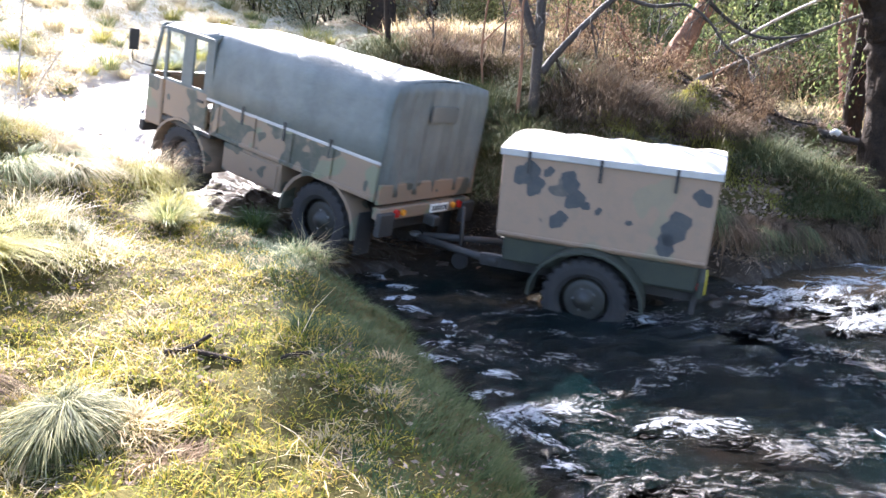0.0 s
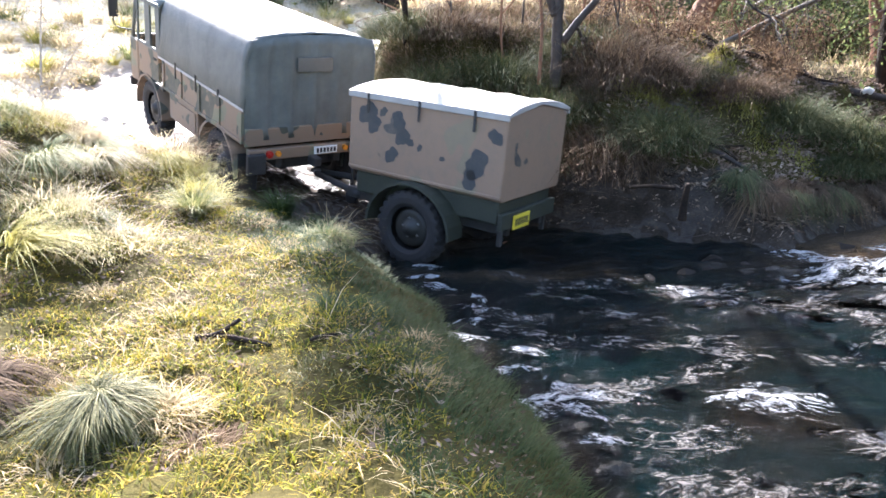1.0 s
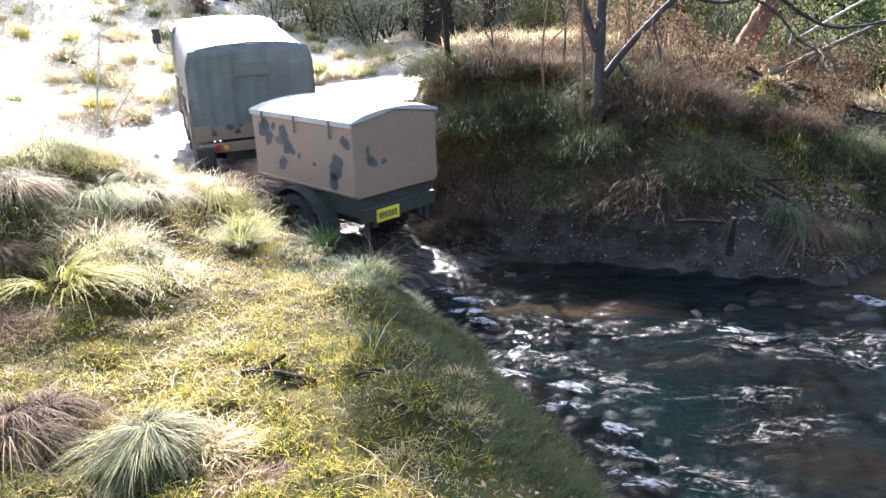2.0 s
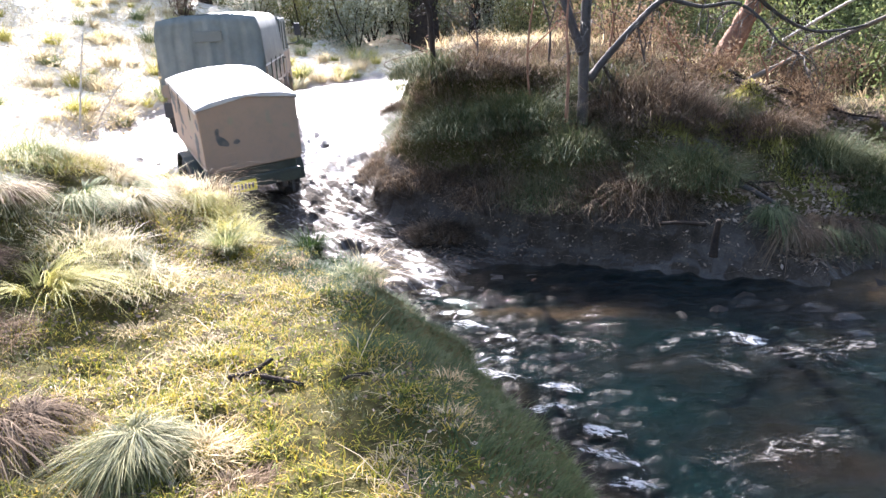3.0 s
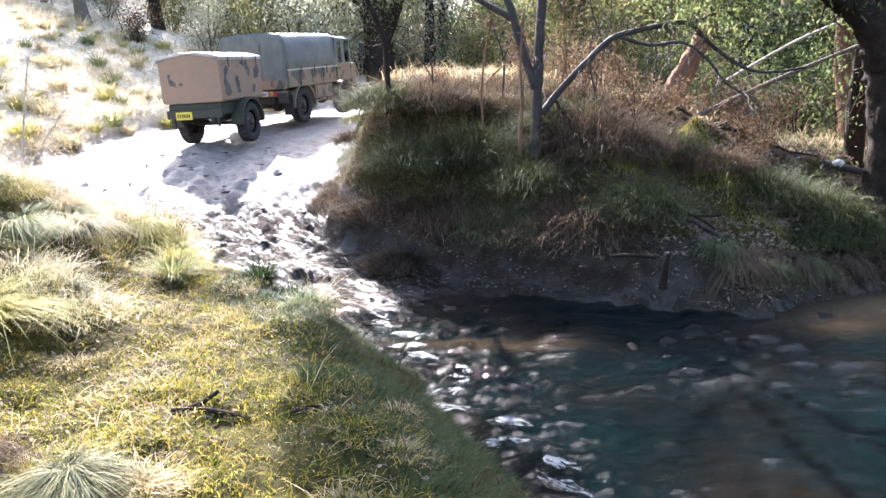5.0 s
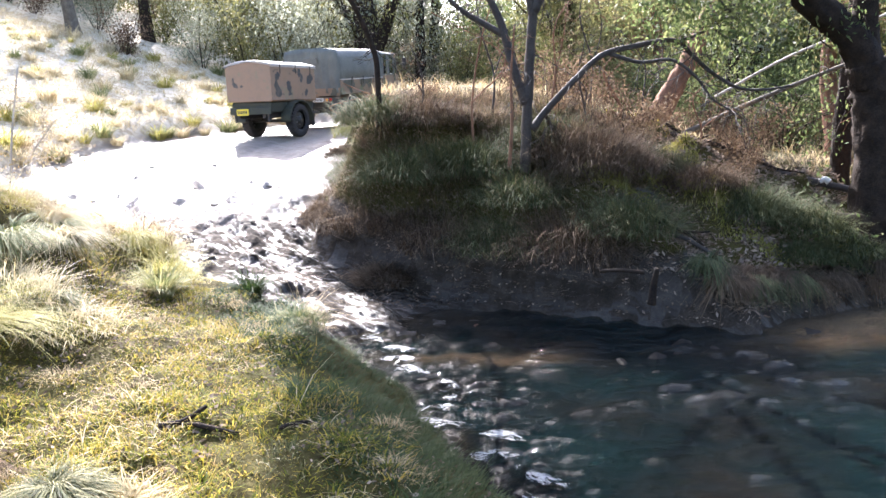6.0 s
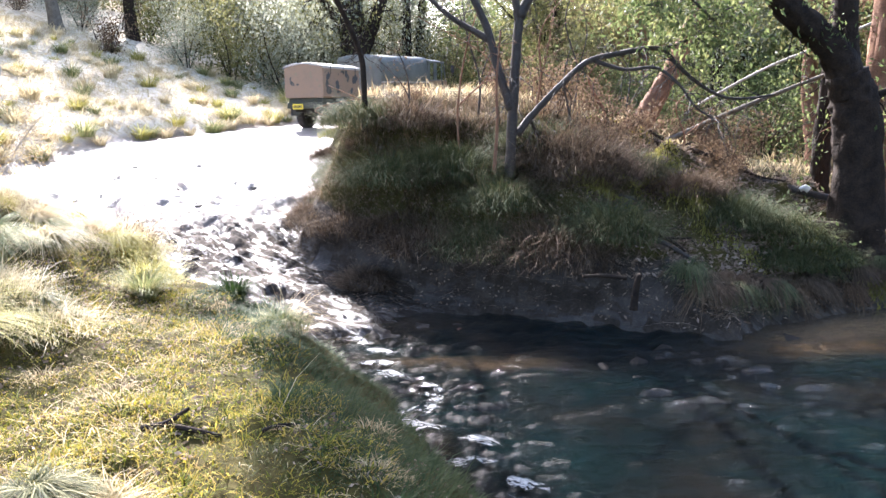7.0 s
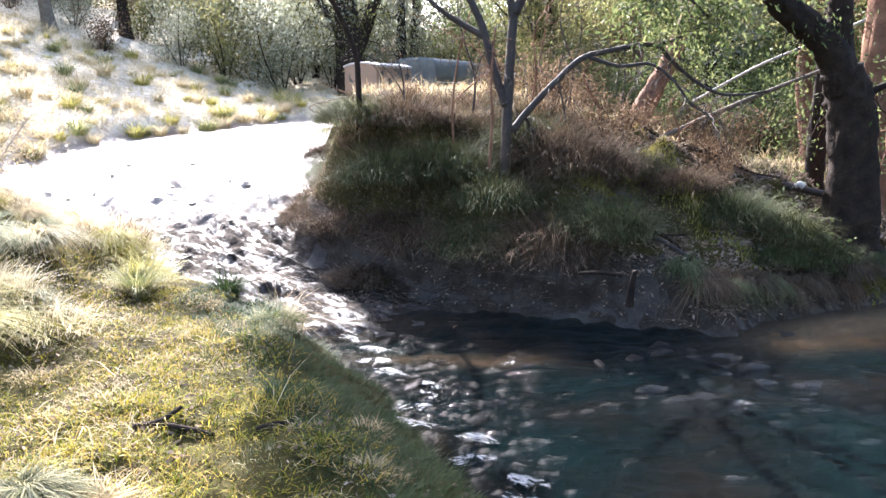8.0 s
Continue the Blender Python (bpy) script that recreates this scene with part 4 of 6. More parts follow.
        v, f = tube_arrays([(s * 0.42, 1.0, 0.58), (s * 0.06, 2.05, 0.60)], [0.045, 0.04], 8)
        part("drawbar", mesh_from("drawbar", v, f), M_BLACK, t)
    part("rear_beam", box(-0.62, 0.62, -1.09, -1.03, 0.62, 0.80, 0.012), M_LOW, t)
    part("axle", cyl(0.045, 1.24, "X", 12, (0, 0, 0.44)), M_BLACK, t)
    part("tow_eye", cyl(0.07, 0.04, "Z", 16, (0, 2.12, 0.62), None, 0.01), M_STEEL, t)
    v, f = tube_arrays([(0.14, 1.6, 0.98), (0.14, 1.6, 0.38)], [0.025, 0.025], 8)
    jw = part("jockey_stand", mesh_from("jockey", v, f), M_BLACK, t)
    part("jockey_wheel", cyl(0.1, 0.05, "X", 16, (0.14, 1.6, 0.34), None, 0.012), M_TYRE, jw)
    pl = part("number_plate", box(-0.40, -0.04, -1.112, -1.098, 0.60, 0.76, 0.004), M_YELLOW, t, "yellow number plate with dark bars")
    for k in range(6):
        part("plate_bar", box(-0.365 + 0.05 * k, -0.335 + 0.05 * k, -1.117, -1.110, 0.64, 0.72, 0.0, 1), M_BAR, pl)
    wheels = [make_wheel(t, -0.68, 0, 0.44, -1), make_wheel(t, 0.68, 0, 0.44, 1)]
    return t, wheels


M_DULLPLASTIC = plain("dull_plastic", (0.075, 0.08, 0.072), (0.11, 0.112, 0.1), 6, 0.35)
M_BLOTCH = plain("dark_blotch_paint", (0.03, 0.032, 0.035), (0.075, 0.07, 0.06), 9, 0.7)
# olive paint taken near black for the shade below the trailer body
M_SHADE_OLIVE = plain("shade_dark_olive", (0.014, 0.017, 0.01), (0.045, 0.047, 0.028), 5, 0.7)
truck, truck_wheels = make_truck()
trailer, trailer_wheels = make_trailer()


# ---- plants and timber ----
RNG = np.random.default_rng(5)


def scatter(n, x0, x1, y0, y1, keep=None, rng=RNG):
    x, y = rng.uniform(x0, x1, n), rng.uniform(y0, y1, n)
    z, mud = land(x, y)
    ok = np.ones(n, bool) if keep is None else keep(x, y, z, mud)
    return np.stack([x, y, z], 1)[ok], mud[ok]


def slope_az(p, e=0.12):
    """Azimuth of the way downhill at points."""
    zx = land(p[:, 0] + e, p[:, 1])[0] - land(p[:, 0] - e, p[:, 1])[0]
    zy = land(p[:, 0], p[:, 1] + e)[0] - land(p[:, 0], p[:, 1] - e)[0]
    return np.arctan2(-zy, -zx), np.hypot(zx, zy) / (2 * e)


def grass_sheet(name, label, pts, h, wd, lean, droop, material, follow=0.0, rng=RNG):
    n = len(pts)
    az = rng.uniform(0, 2 * math.pi, n)
    if follow:
        down, steep = slope_az(pts)
        m = rng.uniform(0, 1, n) < follow * np.clip(steep * 2, 0, 1)
        az = np.where(m, down + rng.normal(0, 0.5, n), az)
    hh = h * rng.lognormal(0, 0.35, n) * np.clip(1 + 1.2 * patchy(pts[:, 0], pts[:, 1], 2.6, 71), 0.45, 2)
    me = blades_mesh(name, pts - np.array([0, 0, 0.01]), az, hh, rng.uniform(*lean, n), wd * rng.uniform(0.6, 1.4, n), rng.uniform(*droop, n))
    me.materials.append(material)
    return tagged(new(name, me), label, "grass", kind="stuff")


def patchy(x, y, s, seed):
    return hash_noise(x * s, y * s, seed) + 0.5 * hash_noise(x * s * 2.3, y * s * 2.3, seed + 1)


# turf on the camera's bank
p, _ = scatter(190000, -4.8, 1.0, 2.3, 9.5, lambda x, y, z, m: (m < 0.35) & (z > 0.3) & (stream_dist(x, y) > 0.75 + 0.3 * patchy(x, y, 1.5, 3)) & (track_at(x, y)[0] < -0.7) & (patchy(x, y, 2.2, 31) > -0.8) & (patchy(x, y, 7.0, 33) > -0.24))
grass_sheet("turf", "short yellow-green turf on the stream bank", p, 0.031, 0.006, (0.4, 1.8), (0.0, 0.6), M_TURF)
p, _ = scatter(25000, -5.5, 0.4, 2.3, 10.0, lambda x, y, z, m: (m < 0.4) & (z > 0.3) & (stream_dist(x, y) > 0.95) & (track_at(x, y)[0] < -0.7) & (patchy(x, y, 1.1, 35) > 0.02))
grass_sheet("dry_grass", "dry straw-coloured grass lying on the bank", p, 0.06, 0.0045, (1.0, 2.6), (0.3, 0.8), M_STRAW)
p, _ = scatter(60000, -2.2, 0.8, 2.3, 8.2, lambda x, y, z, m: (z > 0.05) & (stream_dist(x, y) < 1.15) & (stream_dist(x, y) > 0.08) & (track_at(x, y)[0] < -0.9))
grass_sheet("bank_edge_grass", "green grass on the bank edge, coloured dark for its shade", p, 0.055, 0.006, (0.5, 1.4), (0.1, 0.7), M_SHADE_GREEN, 0.8)
# hillside left of the track
p, _ = scatter(90000, -22, -3.5, 8.5, 34, lambda x, y, z, m: (m < 0.3) & (track_at(x, y)[0] < -1) & (patchy(x, y, 0.9, 41) > -0.3))
grass_sheet("hillside_grass", "sunlit pale tussocky grass on the hillside", p, 0.13, 0.016, (0.5, 1.6), (0.1, 0.6), M_STRAW_GLARE, 0.5)
# the knoll
on_knoll = lambda x, y, z, m: (track_at(x, y)[0] > 0.9) & (m < 0.5) & (z > 0.12)
thin_right = lambda x, y: RNG.uniform(0, 1, len(x)) > 0.96 * step(2.6, 3.5, x)
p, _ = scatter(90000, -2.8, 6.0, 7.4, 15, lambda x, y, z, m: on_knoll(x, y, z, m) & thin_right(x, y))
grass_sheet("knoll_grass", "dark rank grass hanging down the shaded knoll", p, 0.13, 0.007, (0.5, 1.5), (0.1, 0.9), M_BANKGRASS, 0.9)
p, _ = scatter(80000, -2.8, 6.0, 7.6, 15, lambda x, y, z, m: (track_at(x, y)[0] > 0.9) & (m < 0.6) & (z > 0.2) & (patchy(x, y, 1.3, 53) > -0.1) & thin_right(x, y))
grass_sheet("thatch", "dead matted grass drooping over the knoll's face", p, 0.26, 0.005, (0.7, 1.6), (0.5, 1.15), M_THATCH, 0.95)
p, _ = scatter(14000, -3.0, 6.5, 8.0, 16, lambda x, y, z, m: on_knoll(x, y, z, m) & (patchy(x, y, 1.0, 51) > 0.05) & (z > 0.8) & thin_right(x, y))
grass_sheet("knoll_dry_grass", "dead brown grass and bracken stalks on the knoll", p, 0.26, 0.006, (0.4, 1.4), (0.0, 0.6), M_BRACKEN, 0.5)
p, _ = scatter(5000, -1.5, 6.5, 7.7, 13, lambda x, y, z, m: (track_at(x, y)[0] > 0.7) & (z > 0.06))
grass_sheet("fallen_sticks", "thin fallen sticks strewn over the bank", p, 0.12, 0.010, (2.0, 4.0), (0.4, 1.0), M_LITTER)
p, _ = scatter(60000, 2.0, 16, 8, 26, lambda x, y, z, m: (track_at(x, y)[0] > 1) & (m < 0.4) & (z > 0.15) & (patchy(x, y, 0.8, 55) > 0.12) & ((x > 7.5) | (y > 13)))
grass_sheet("flat_grass", "mossy bright grass in patches on the low bank", p, 0.06, 0.012, (0.3, 1.3), (0.0, 0.5), M_TURF)
# moss follows the diagonal slashes of sun on the slope
streaks = [[(2.4, 11.9), (2.95, 11.4), (3.2, 10.9)], [(3.45, 11.6), (3.6, 11.1), (3.76, 10.8), (4.0, 10.2), (4.54, 9.7)], [(3.6, 12.2), (4.1, 11.6), (4.8, 11.2)], [(5.6, 10.65), (5.95, 10.3), (6.3, 10.1), (6.9, 10.2)], [(2.1, 10.6), (2.5, 10.2), (2.9, 9.9)]]
bits = []
for line in streaks:
    q = np.array(line)
    k = RNG.uniform(0, len(q) - 1.001, 3600)
    j = k.astype(int)
    xy = q[j] + (q[j + 1] - q[j]) * (k - j)[:, None] + RNG.normal(0, 0.09, (3600, 2)) * (0.4 + np.abs(np.sin(k * 2.6)))[:, None]
    bits.append(np.column_stack([xy, land(xy[:, 0], xy[:, 1])[0] + 0.015]))
p = np.concatenate(bits)
grass_sheet("moss", "yellow-green moss along the slope's sunlit streaks, coloured bright for the sun", p, 0.055, 0.012, (0.3, 1.2), (0.0, 0.4), M_SUN_MOSS)
p, _ = scatter(40000, -8, 20, 14, 34, lambda x, y, z, m: (track_at(x, y)[0] > 0.5) & (m < 0.4))
grass_sheet("far_grass", "dry grass under the trees behind the knoll", p, 0.22, 0.018, (0.4, 1.5), (0.1, 0.6), M_STRAW)


def litter(name, label, pts, size, rng):
    me = leaves_mesh(name, pts + np.array([0, 0, 0.012]), size, rng, hang=-0.15, aspect=2.2)
    me.materials.append(M_LITTER)
    return tagged(new(name, me), label, "leaf litter", kind="stuff")


p, _ = scatter(60000, -1.0, 12, 7.6, 18, lambda x, y, z, m: (track_at(x, y)[0] > 0.6) & (z > 0.05))
litter("leaf_litter", "brown fallen leaves and bark on the slope", p, 0.05, np.random.default_rng(8))
p, _ = scatter(34000, 2.6, 8.0, 8.6, 13.5, lambda x, y, z, m: (z > 0.15) & (patchy(x, y, 1.6, 63) > -0.15))
litter("bark_litter", "pale shed bark strips and dead leaves on the slope", p, 0.075, np.random.default_rng(18))
p, _ = scatter(14000, -4.5, 0.3, 2.5, 9.5, lambda x, y, z, m: (z > 0.4) & (m < 0.6) & (patchy(x, y, 1.4, 61) > -0.05))
litter("bank_litter", "dry leaf scraps in the turf", p, 0.032, np.random.default_rng(9))


def tussock_mesh(n, radius, height, seed, wd=0.007, wild=1.0, sag=None):
    rng = np.random.default_rng(seed)
    a = rng.uniform(0, 2 * math.pi, n)
    dome = wild >= 1.2
    r = radius * (0.72 if dome else 0.35) * np.sqrt(rng.uniform(0, 1, n))
    rise = 0.55 * height * (1 - (r / (0.72 * radius)) ** 2) if dome else np.zeros(n)
    pts = np.stack([r * np.cos(a), r * np.sin(a), rise - 0.03], 1)
    swirl = rng.uniform(-0.7, 0.7)
    az = a + rng.normal(0, 0.45 * wild, n) + swirl * dome
    h = height * rng.uniform(0.45, 1.2, n) * (0.75 if dome else 1.0)
    return blades_mesh("tussock", pts, az, h, rng.uniform(0.25, 1.15, n) * wild, wd * rng.uniform(0.6, 1.4, n), rng.uniform(0.15, sag or (0.75 if wild < 1.2 else 1.25), n), 4 if n > 350 else 3)


def tussock(pos, radius, height, n, seed, material, label, group="", wd=0.007, wild=1.0, z=None, sag=None):
    me = tussock_mesh(n, radius, height, seed, wd, wild, sag)
    me.materials.append(material)
    ob = new("grass_tussock", me)
    ob.location = (pos[0], pos[1], land_z(*pos) if z is None else z)
    return tagged(ob, label, "tussock", group)


def drape_mesh(n, locks, length, rise, seed, wd=0.005, lean=1.1, drop=1.5, comb=0.0, toward=0.0):
    """A mop of grass: long blades gathered in locks that spring from a crown and hang down round it."""
    rng = np.random.default_rng(seed)
    la = rng.uniform(0, 2 * math.pi, locks)
    if comb:
        la = np.where(rng.uniform(0, 1, locks) < comb, toward + rng.normal(0, 0.7, locks), la)
    lr = 0.5 * length * np.sqrt(rng.uniform(0, 1, locks))
    lh = rng.uniform(0.65, 1.2, locks)
    ll = lean * rng.uniform(0.55, 1.25, locks)
    ld = drop * rng.uniform(0.6, 1.15, locks)
    k = rng.integers(0, locks, n)
    r = lr[k] + rng.normal(0, 0.02 * length, n)
    pts = np.stack([r * np.cos(la[k]), r * np.sin(la[k]), rise * (1 - (r / (0.75 * length)) ** 2) - 0.02], 1) + rng.normal(0, 0.03 * length, (n, 3)) * np.array([1, 1, 0.3])
    az = la[k] + rng.normal(0, 0.35, n) + rng.normal(0, 0.6, locks)[k] + np.where(rng.uniform(0, 1, n) < 0.25, rng.normal(0, 1.2, n), 0)
    return blades_mesh("tussock", pts, az, length * lh[k] * rng.uniform(0.75, 1.1, n), ll[k] + rng.normal(0, 0.08, n), wd * rng.uniform(0.6, 1.4, n), ld[k] + rng.normal(0, 0.1, n), 6)


def mop(pos, length, rise, n, seed, material, label, group="", wd=0.005, lean=1.0, drop=1.5, comb=0.0, toward=0.0, z=None):
    me = drape_mesh(n, max(10, n // 28), length, rise, seed, wd, lean, drop, comb, toward)
    me.materials.append(material)
    ob = new("grass_tussock", me)
    ob.location = (pos[0], pos[1], land_z(*pos) if z is None else z)
    return tagged(ob, label, "tussock", group)


NEAR = "tussocks on the near bank"
mop((-1.58, 2.9), 0.25, 0.15, 2400, 1, M_TUSSOCK_GREEN, "large green and straw tussock spilling over the turf", NEAR, 0.0035, 1.1, 1.4, 0.6, -0.6)
tussock((-1.3, 2.95), 0.2, 0.13, 600, 21, M_STRAW, "dead straw skirt of a tussock", NEAR, 0.0038, 1.8)
tussock((-1.08, 2.72), 0.26, 0.09, 600, 22, M_BRACKEN, "brown dead grass lying in a hollow of the turf", NEAR, 0.004, 2.0)
mop((-2.15, 2.95), 0.36, 0.14, 900, 2, M_THATCH, "brown matted tussock on the bank", NEAR, 0.004, 1.1, 1.5)
tussock((-2.50, 6.75), 0.30, 0.36, 700, 3, M_TUSSOCK, "upright sunlit tussock beside the wet track", NEAR, 0.006)
tussock((-2.62, 7.25), 0.38, 0.32, 700, 4, M_YELLOWGRASS, "pale arching tussock beside the wet track", NEAR, 0.006, 1.4)
tussock((-1.87, 7.45), 0.30, 0.36, 700, 5, M_SHADE_GREEN, "small dark green upright rush clump", NEAR, 0.006, 0.8)
tussock((-1.35, 7.35), 0.3, 0.48, 260, 12, M_STRAW, "thin tussock with long bent stalks by the ford", NEAR, 0.005, 1.3)
tussock((-1.55, 7.15), 0.36, 0.24, 600, 6, M_SHADE_GREEN, "low green tuft by the mud edge", NEAR, 0.006, 1.3)
tussock((-1.2, 6.3), 0.34, 0.2, 600, 7, M_TUSSOCK, "low yellowish tuft at the bank lip", NEAR, 0.006, 1.3)
tussock((-3.3, 8.35), 0.5, 0.36, 520, 8, M_STRAW_GLARE, "tall dry tussock with long arching stalks", NEAR, 0.006, 1.5)
tussock((-3.55, 8.9), 0.5, 0.4, 420, 9, M_STRAW_GLARE, "tall dry tussock with long arching stalks", NEAR, 0.006, 1.6)
tussock((-3.05, 7.8), 0.5, 0.3, 700, 10, M_YELLOWGRASS, "bright arching tussock over the track's edge", NEAR, 0.006, 1.5)
for x, y, n in ((-3.42, 8.55, 60), (-3.2, 8.2, 45), (-3.75, 9.0, 45)):
    mop((x, y), 0.72, 0.1, n, 30 + n, M_BRACKEN, "long bent brown grass stalks arching over the track's edge", NEAR, 0.007, 0.95, 0.75, 0.8, -0.2)
tuft_kinds = []
for i, mm in enumerate((M_TURF, M_STRAW, M_TURF, M_TUSSOCK_GREEN)):
    me = tussock_mesh(130, 0.2, 0.1, 300 + i, 0.0038, 1.3)
    me.materials.append(mm)
    tuft_kinds.append(me)
k_rng = random.Random(4)
for i in range(150):
    x, y = k_rng.uniform(-3.2, -0.1), k_rng.uniform(2.5, 7.4)
    if float(stream_dist(np.array([x]), np.array([y]))[0]) < 0.7:
        continue
    ob = tagged(new("grass_tuft", tuft_kinds[(i * 7) % 4]), "small tuft of grass standing in the turf", "grass tuft", "tufts in the turf")
    s_ = k_rng.uniform(0.5, 1.3)
    ob.matrix_basis = Matrix.Translation((x, y, land_z(x, y))) @ Matrix.Rotation(k_rng.uniform(0, 6.28), 4, "Z") @ Matrix.Scale(s_, 4)
for i in range(84):
    x, y = k_rng.uniform(-6.2, -2.3), k_rng.uniform(3.6, 9.0)
    if x > -2.45 - 0.12 * (y - 4):
        continue
    mm = (M_STRAW_GLARE, M_STRAW, M_TUSSOCK, M_STRAW_GLARE, M_YELLOWGRASS, M_BRACKEN, M_TUSSOCK_GREEN)[i % 7]
    if i % 3:
        tussock((x, y), 0.5, k_rng.uniform(0.18, 0.36), 620, 40 + i, mm, "tangled dry grass tussock on the bank", NEAR, 0.0045, 1.7)
    else:
        mop((x, y), k_rng.uniform(0.24, 0.42), k_rng.uniform(0.05, 0.16), 420, 40 + i, mm, "tangled dry grass tussock on the bank", NEAR, 0.0045, k_rng.uniform(0.9, 1.5), k_rng.uniform(1.1, 1.4), 0.5, -0.4)

# sedge mounds on the knoll
KNOLL = "sedge mounds on the knoll"
# mounds beyond x 3.3 also give a shaded hollow its darkness by colour
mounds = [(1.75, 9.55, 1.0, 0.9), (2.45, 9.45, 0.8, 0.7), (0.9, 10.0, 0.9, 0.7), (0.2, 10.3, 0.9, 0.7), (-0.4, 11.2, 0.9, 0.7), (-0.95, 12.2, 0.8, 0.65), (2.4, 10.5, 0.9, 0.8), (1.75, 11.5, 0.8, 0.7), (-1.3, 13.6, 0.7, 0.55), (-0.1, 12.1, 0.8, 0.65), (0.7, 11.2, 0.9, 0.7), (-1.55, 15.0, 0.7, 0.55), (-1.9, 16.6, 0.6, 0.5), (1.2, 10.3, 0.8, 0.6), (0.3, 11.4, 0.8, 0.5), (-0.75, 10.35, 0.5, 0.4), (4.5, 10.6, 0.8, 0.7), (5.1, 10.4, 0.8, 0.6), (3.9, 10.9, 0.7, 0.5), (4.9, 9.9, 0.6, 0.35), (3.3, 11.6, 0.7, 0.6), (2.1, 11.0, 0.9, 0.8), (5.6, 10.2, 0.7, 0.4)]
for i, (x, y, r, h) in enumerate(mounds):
    tussock((x, y), r * 1.1, h * 0.8, 2400, 90 + i, (M_THATCH, M_SEDGE, M_SEDGE)[i % 3], "drooping sedge mound, coloured dark to match the shaded bank", KNOLL, 0.006, 1.35, None, 1.2)

h_rng = random.Random(23)
shore = curve_pts([(3.3, 8.75, 0), (3.8, 9.0, 0), (4.5, 9.25, 0), (5.5, 9.75, 0), (6.5, 10.2, 0)], 18)
for i, q in enumerate(shore):
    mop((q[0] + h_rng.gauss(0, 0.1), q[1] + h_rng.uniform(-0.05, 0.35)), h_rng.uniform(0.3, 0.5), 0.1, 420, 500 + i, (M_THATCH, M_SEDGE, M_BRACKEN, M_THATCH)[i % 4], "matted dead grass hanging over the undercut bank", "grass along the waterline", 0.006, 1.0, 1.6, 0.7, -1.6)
e_rng = random.Random(19)
for i in range(26):
    k = 62 + i * 3
    ty = T_PTS[k, 1]
    if ty > 19:
        break
    off = float(1.2 + 2.4 * step(9.8, 13.0, ty) - 0.7 * step(16, 18, ty) - 0.9 * step(18, 23, ty)) + e_rng.uniform(0.15, 0.6)
    x, y = T_PTS[k, 0] + T_DIR[k, 1] * off, T_PTS[k, 1] - T_DIR[k, 0] * off
    tussock((x, y), 0.5, e_rng.uniform(0.28, 0.5), 700, 400 + i, (M_TUSSOCK_GREEN, M_SEDGE, M_TUSSOCK)[i % 3] if ty > 11.5 else M_THATCH, "drooping tussock on the knoll's edge above the track", "tussocks on the knoll's edge", 0.006, 1.4, None, 1.1)

# hillside tussocks: a few kinds, copied
kinds = []
for i in range(4):
    me = tussock_mesh(190, 0.4, 0.42, 200 + i, 0.013, 1.1)
    me.materials.append([M_STRAW_GLARE, M_STRAW_GLARE, M_YELLOWGRASS, M_TUSSOCK][i])
    kinds.append(me)
HILL = "tussocks on the hillside"
done = 0
while done < 150:
    x, y = k_rng.uniform(-17, -3.2), k_rng.uniform(12.0, 32)
    zz, mm = land(np.array([x]), np.array([y]))
    dd = float(track_at(np.array([x]), np.array([y]))[0][0])
    if dd > -2.0 or mm[0] > 0.3:
        continue
    ob = tagged(new("grass_tussock", kinds[done % 4]), "pale sunlit grass tussock on the hillside", "tussock", HILL)
    s = k_rng.uniform(0.6, 1.5)
    ob.matrix_basis = Matrix.Translation((x, y, float(zz[0]))) @ Matrix.Rotation(k_rng.uniform(0, 6.28), 4, "Z") @ Matrix.Diagonal((s, s, s * k_rng.uniform(0.8, 1.2), 1))
    done += 1
# row of tussocks along the cut edge of the track
for i in range(36):
    k = 108 + i * 3 + k_rng.randint(-1, 1)
    if k >= len(T_PTS):
        break
    off = k_rng.uniform(2.75, 3.5) - (0.5 if T_PTS[k, 1] > 20 else 0)
    x, y = T_PTS[k, 0] - T_DIR[k, 1] * off, T_PTS[k, 1] + T_DIR[k, 0] * off
    ob = tagged(new("grass_tussock", kinds[i % 4]), "yellow-tipped tussock on the cut edge of the track", "tussock", HILL)
    s = k_rng.uniform(0.8, 1.5)
    ob.matrix_basis = Matrix.Translation((x, y, land_z(x, y))) @ Matrix.Rotation(k_rng.uniform(0, 6.28), 4, "Z") @ Matrix.Scale(s, 4)


def limb(ctrl, r0, r1, n=14, sides=9, rough=0.10, seed=0):
    rng = random.Random(seed)
    pts = curve_pts(ctrl, n)
    rad = [r0 + (r1 - r0) * (i / (n - 1)) ** 0.8 for i in range(n)]
    v, f = tube_arrays(pts, rad, sides, rough, rng)
    if sides > 20:
        # furrowed bark: ribs that wander up the stem
        for i in range(n):
            for k in range(sides):
                a = 2 * math.pi * k / sides
                g = 0.16 * noise.noise(Vector((3.2 * math.cos(a), 3.2 * math.sin(a), i * 0.16 + seed))) + 0.12 * noise.noise(Vector((8 * math.cos(a), 8 * math.sin(a), i * 0.3 + seed)))
                g += 0.45 * max(0.0, 1 - i / (0.14 * n)) ** 2 * (0.6 + 0.4 * math.sin(5 * a + seed)) if seed == 0 else 0.0
                j = i * sides + k
                v[j] = pts[i] + (v[j] - pts[i]) * (1 + g)
    return v, f


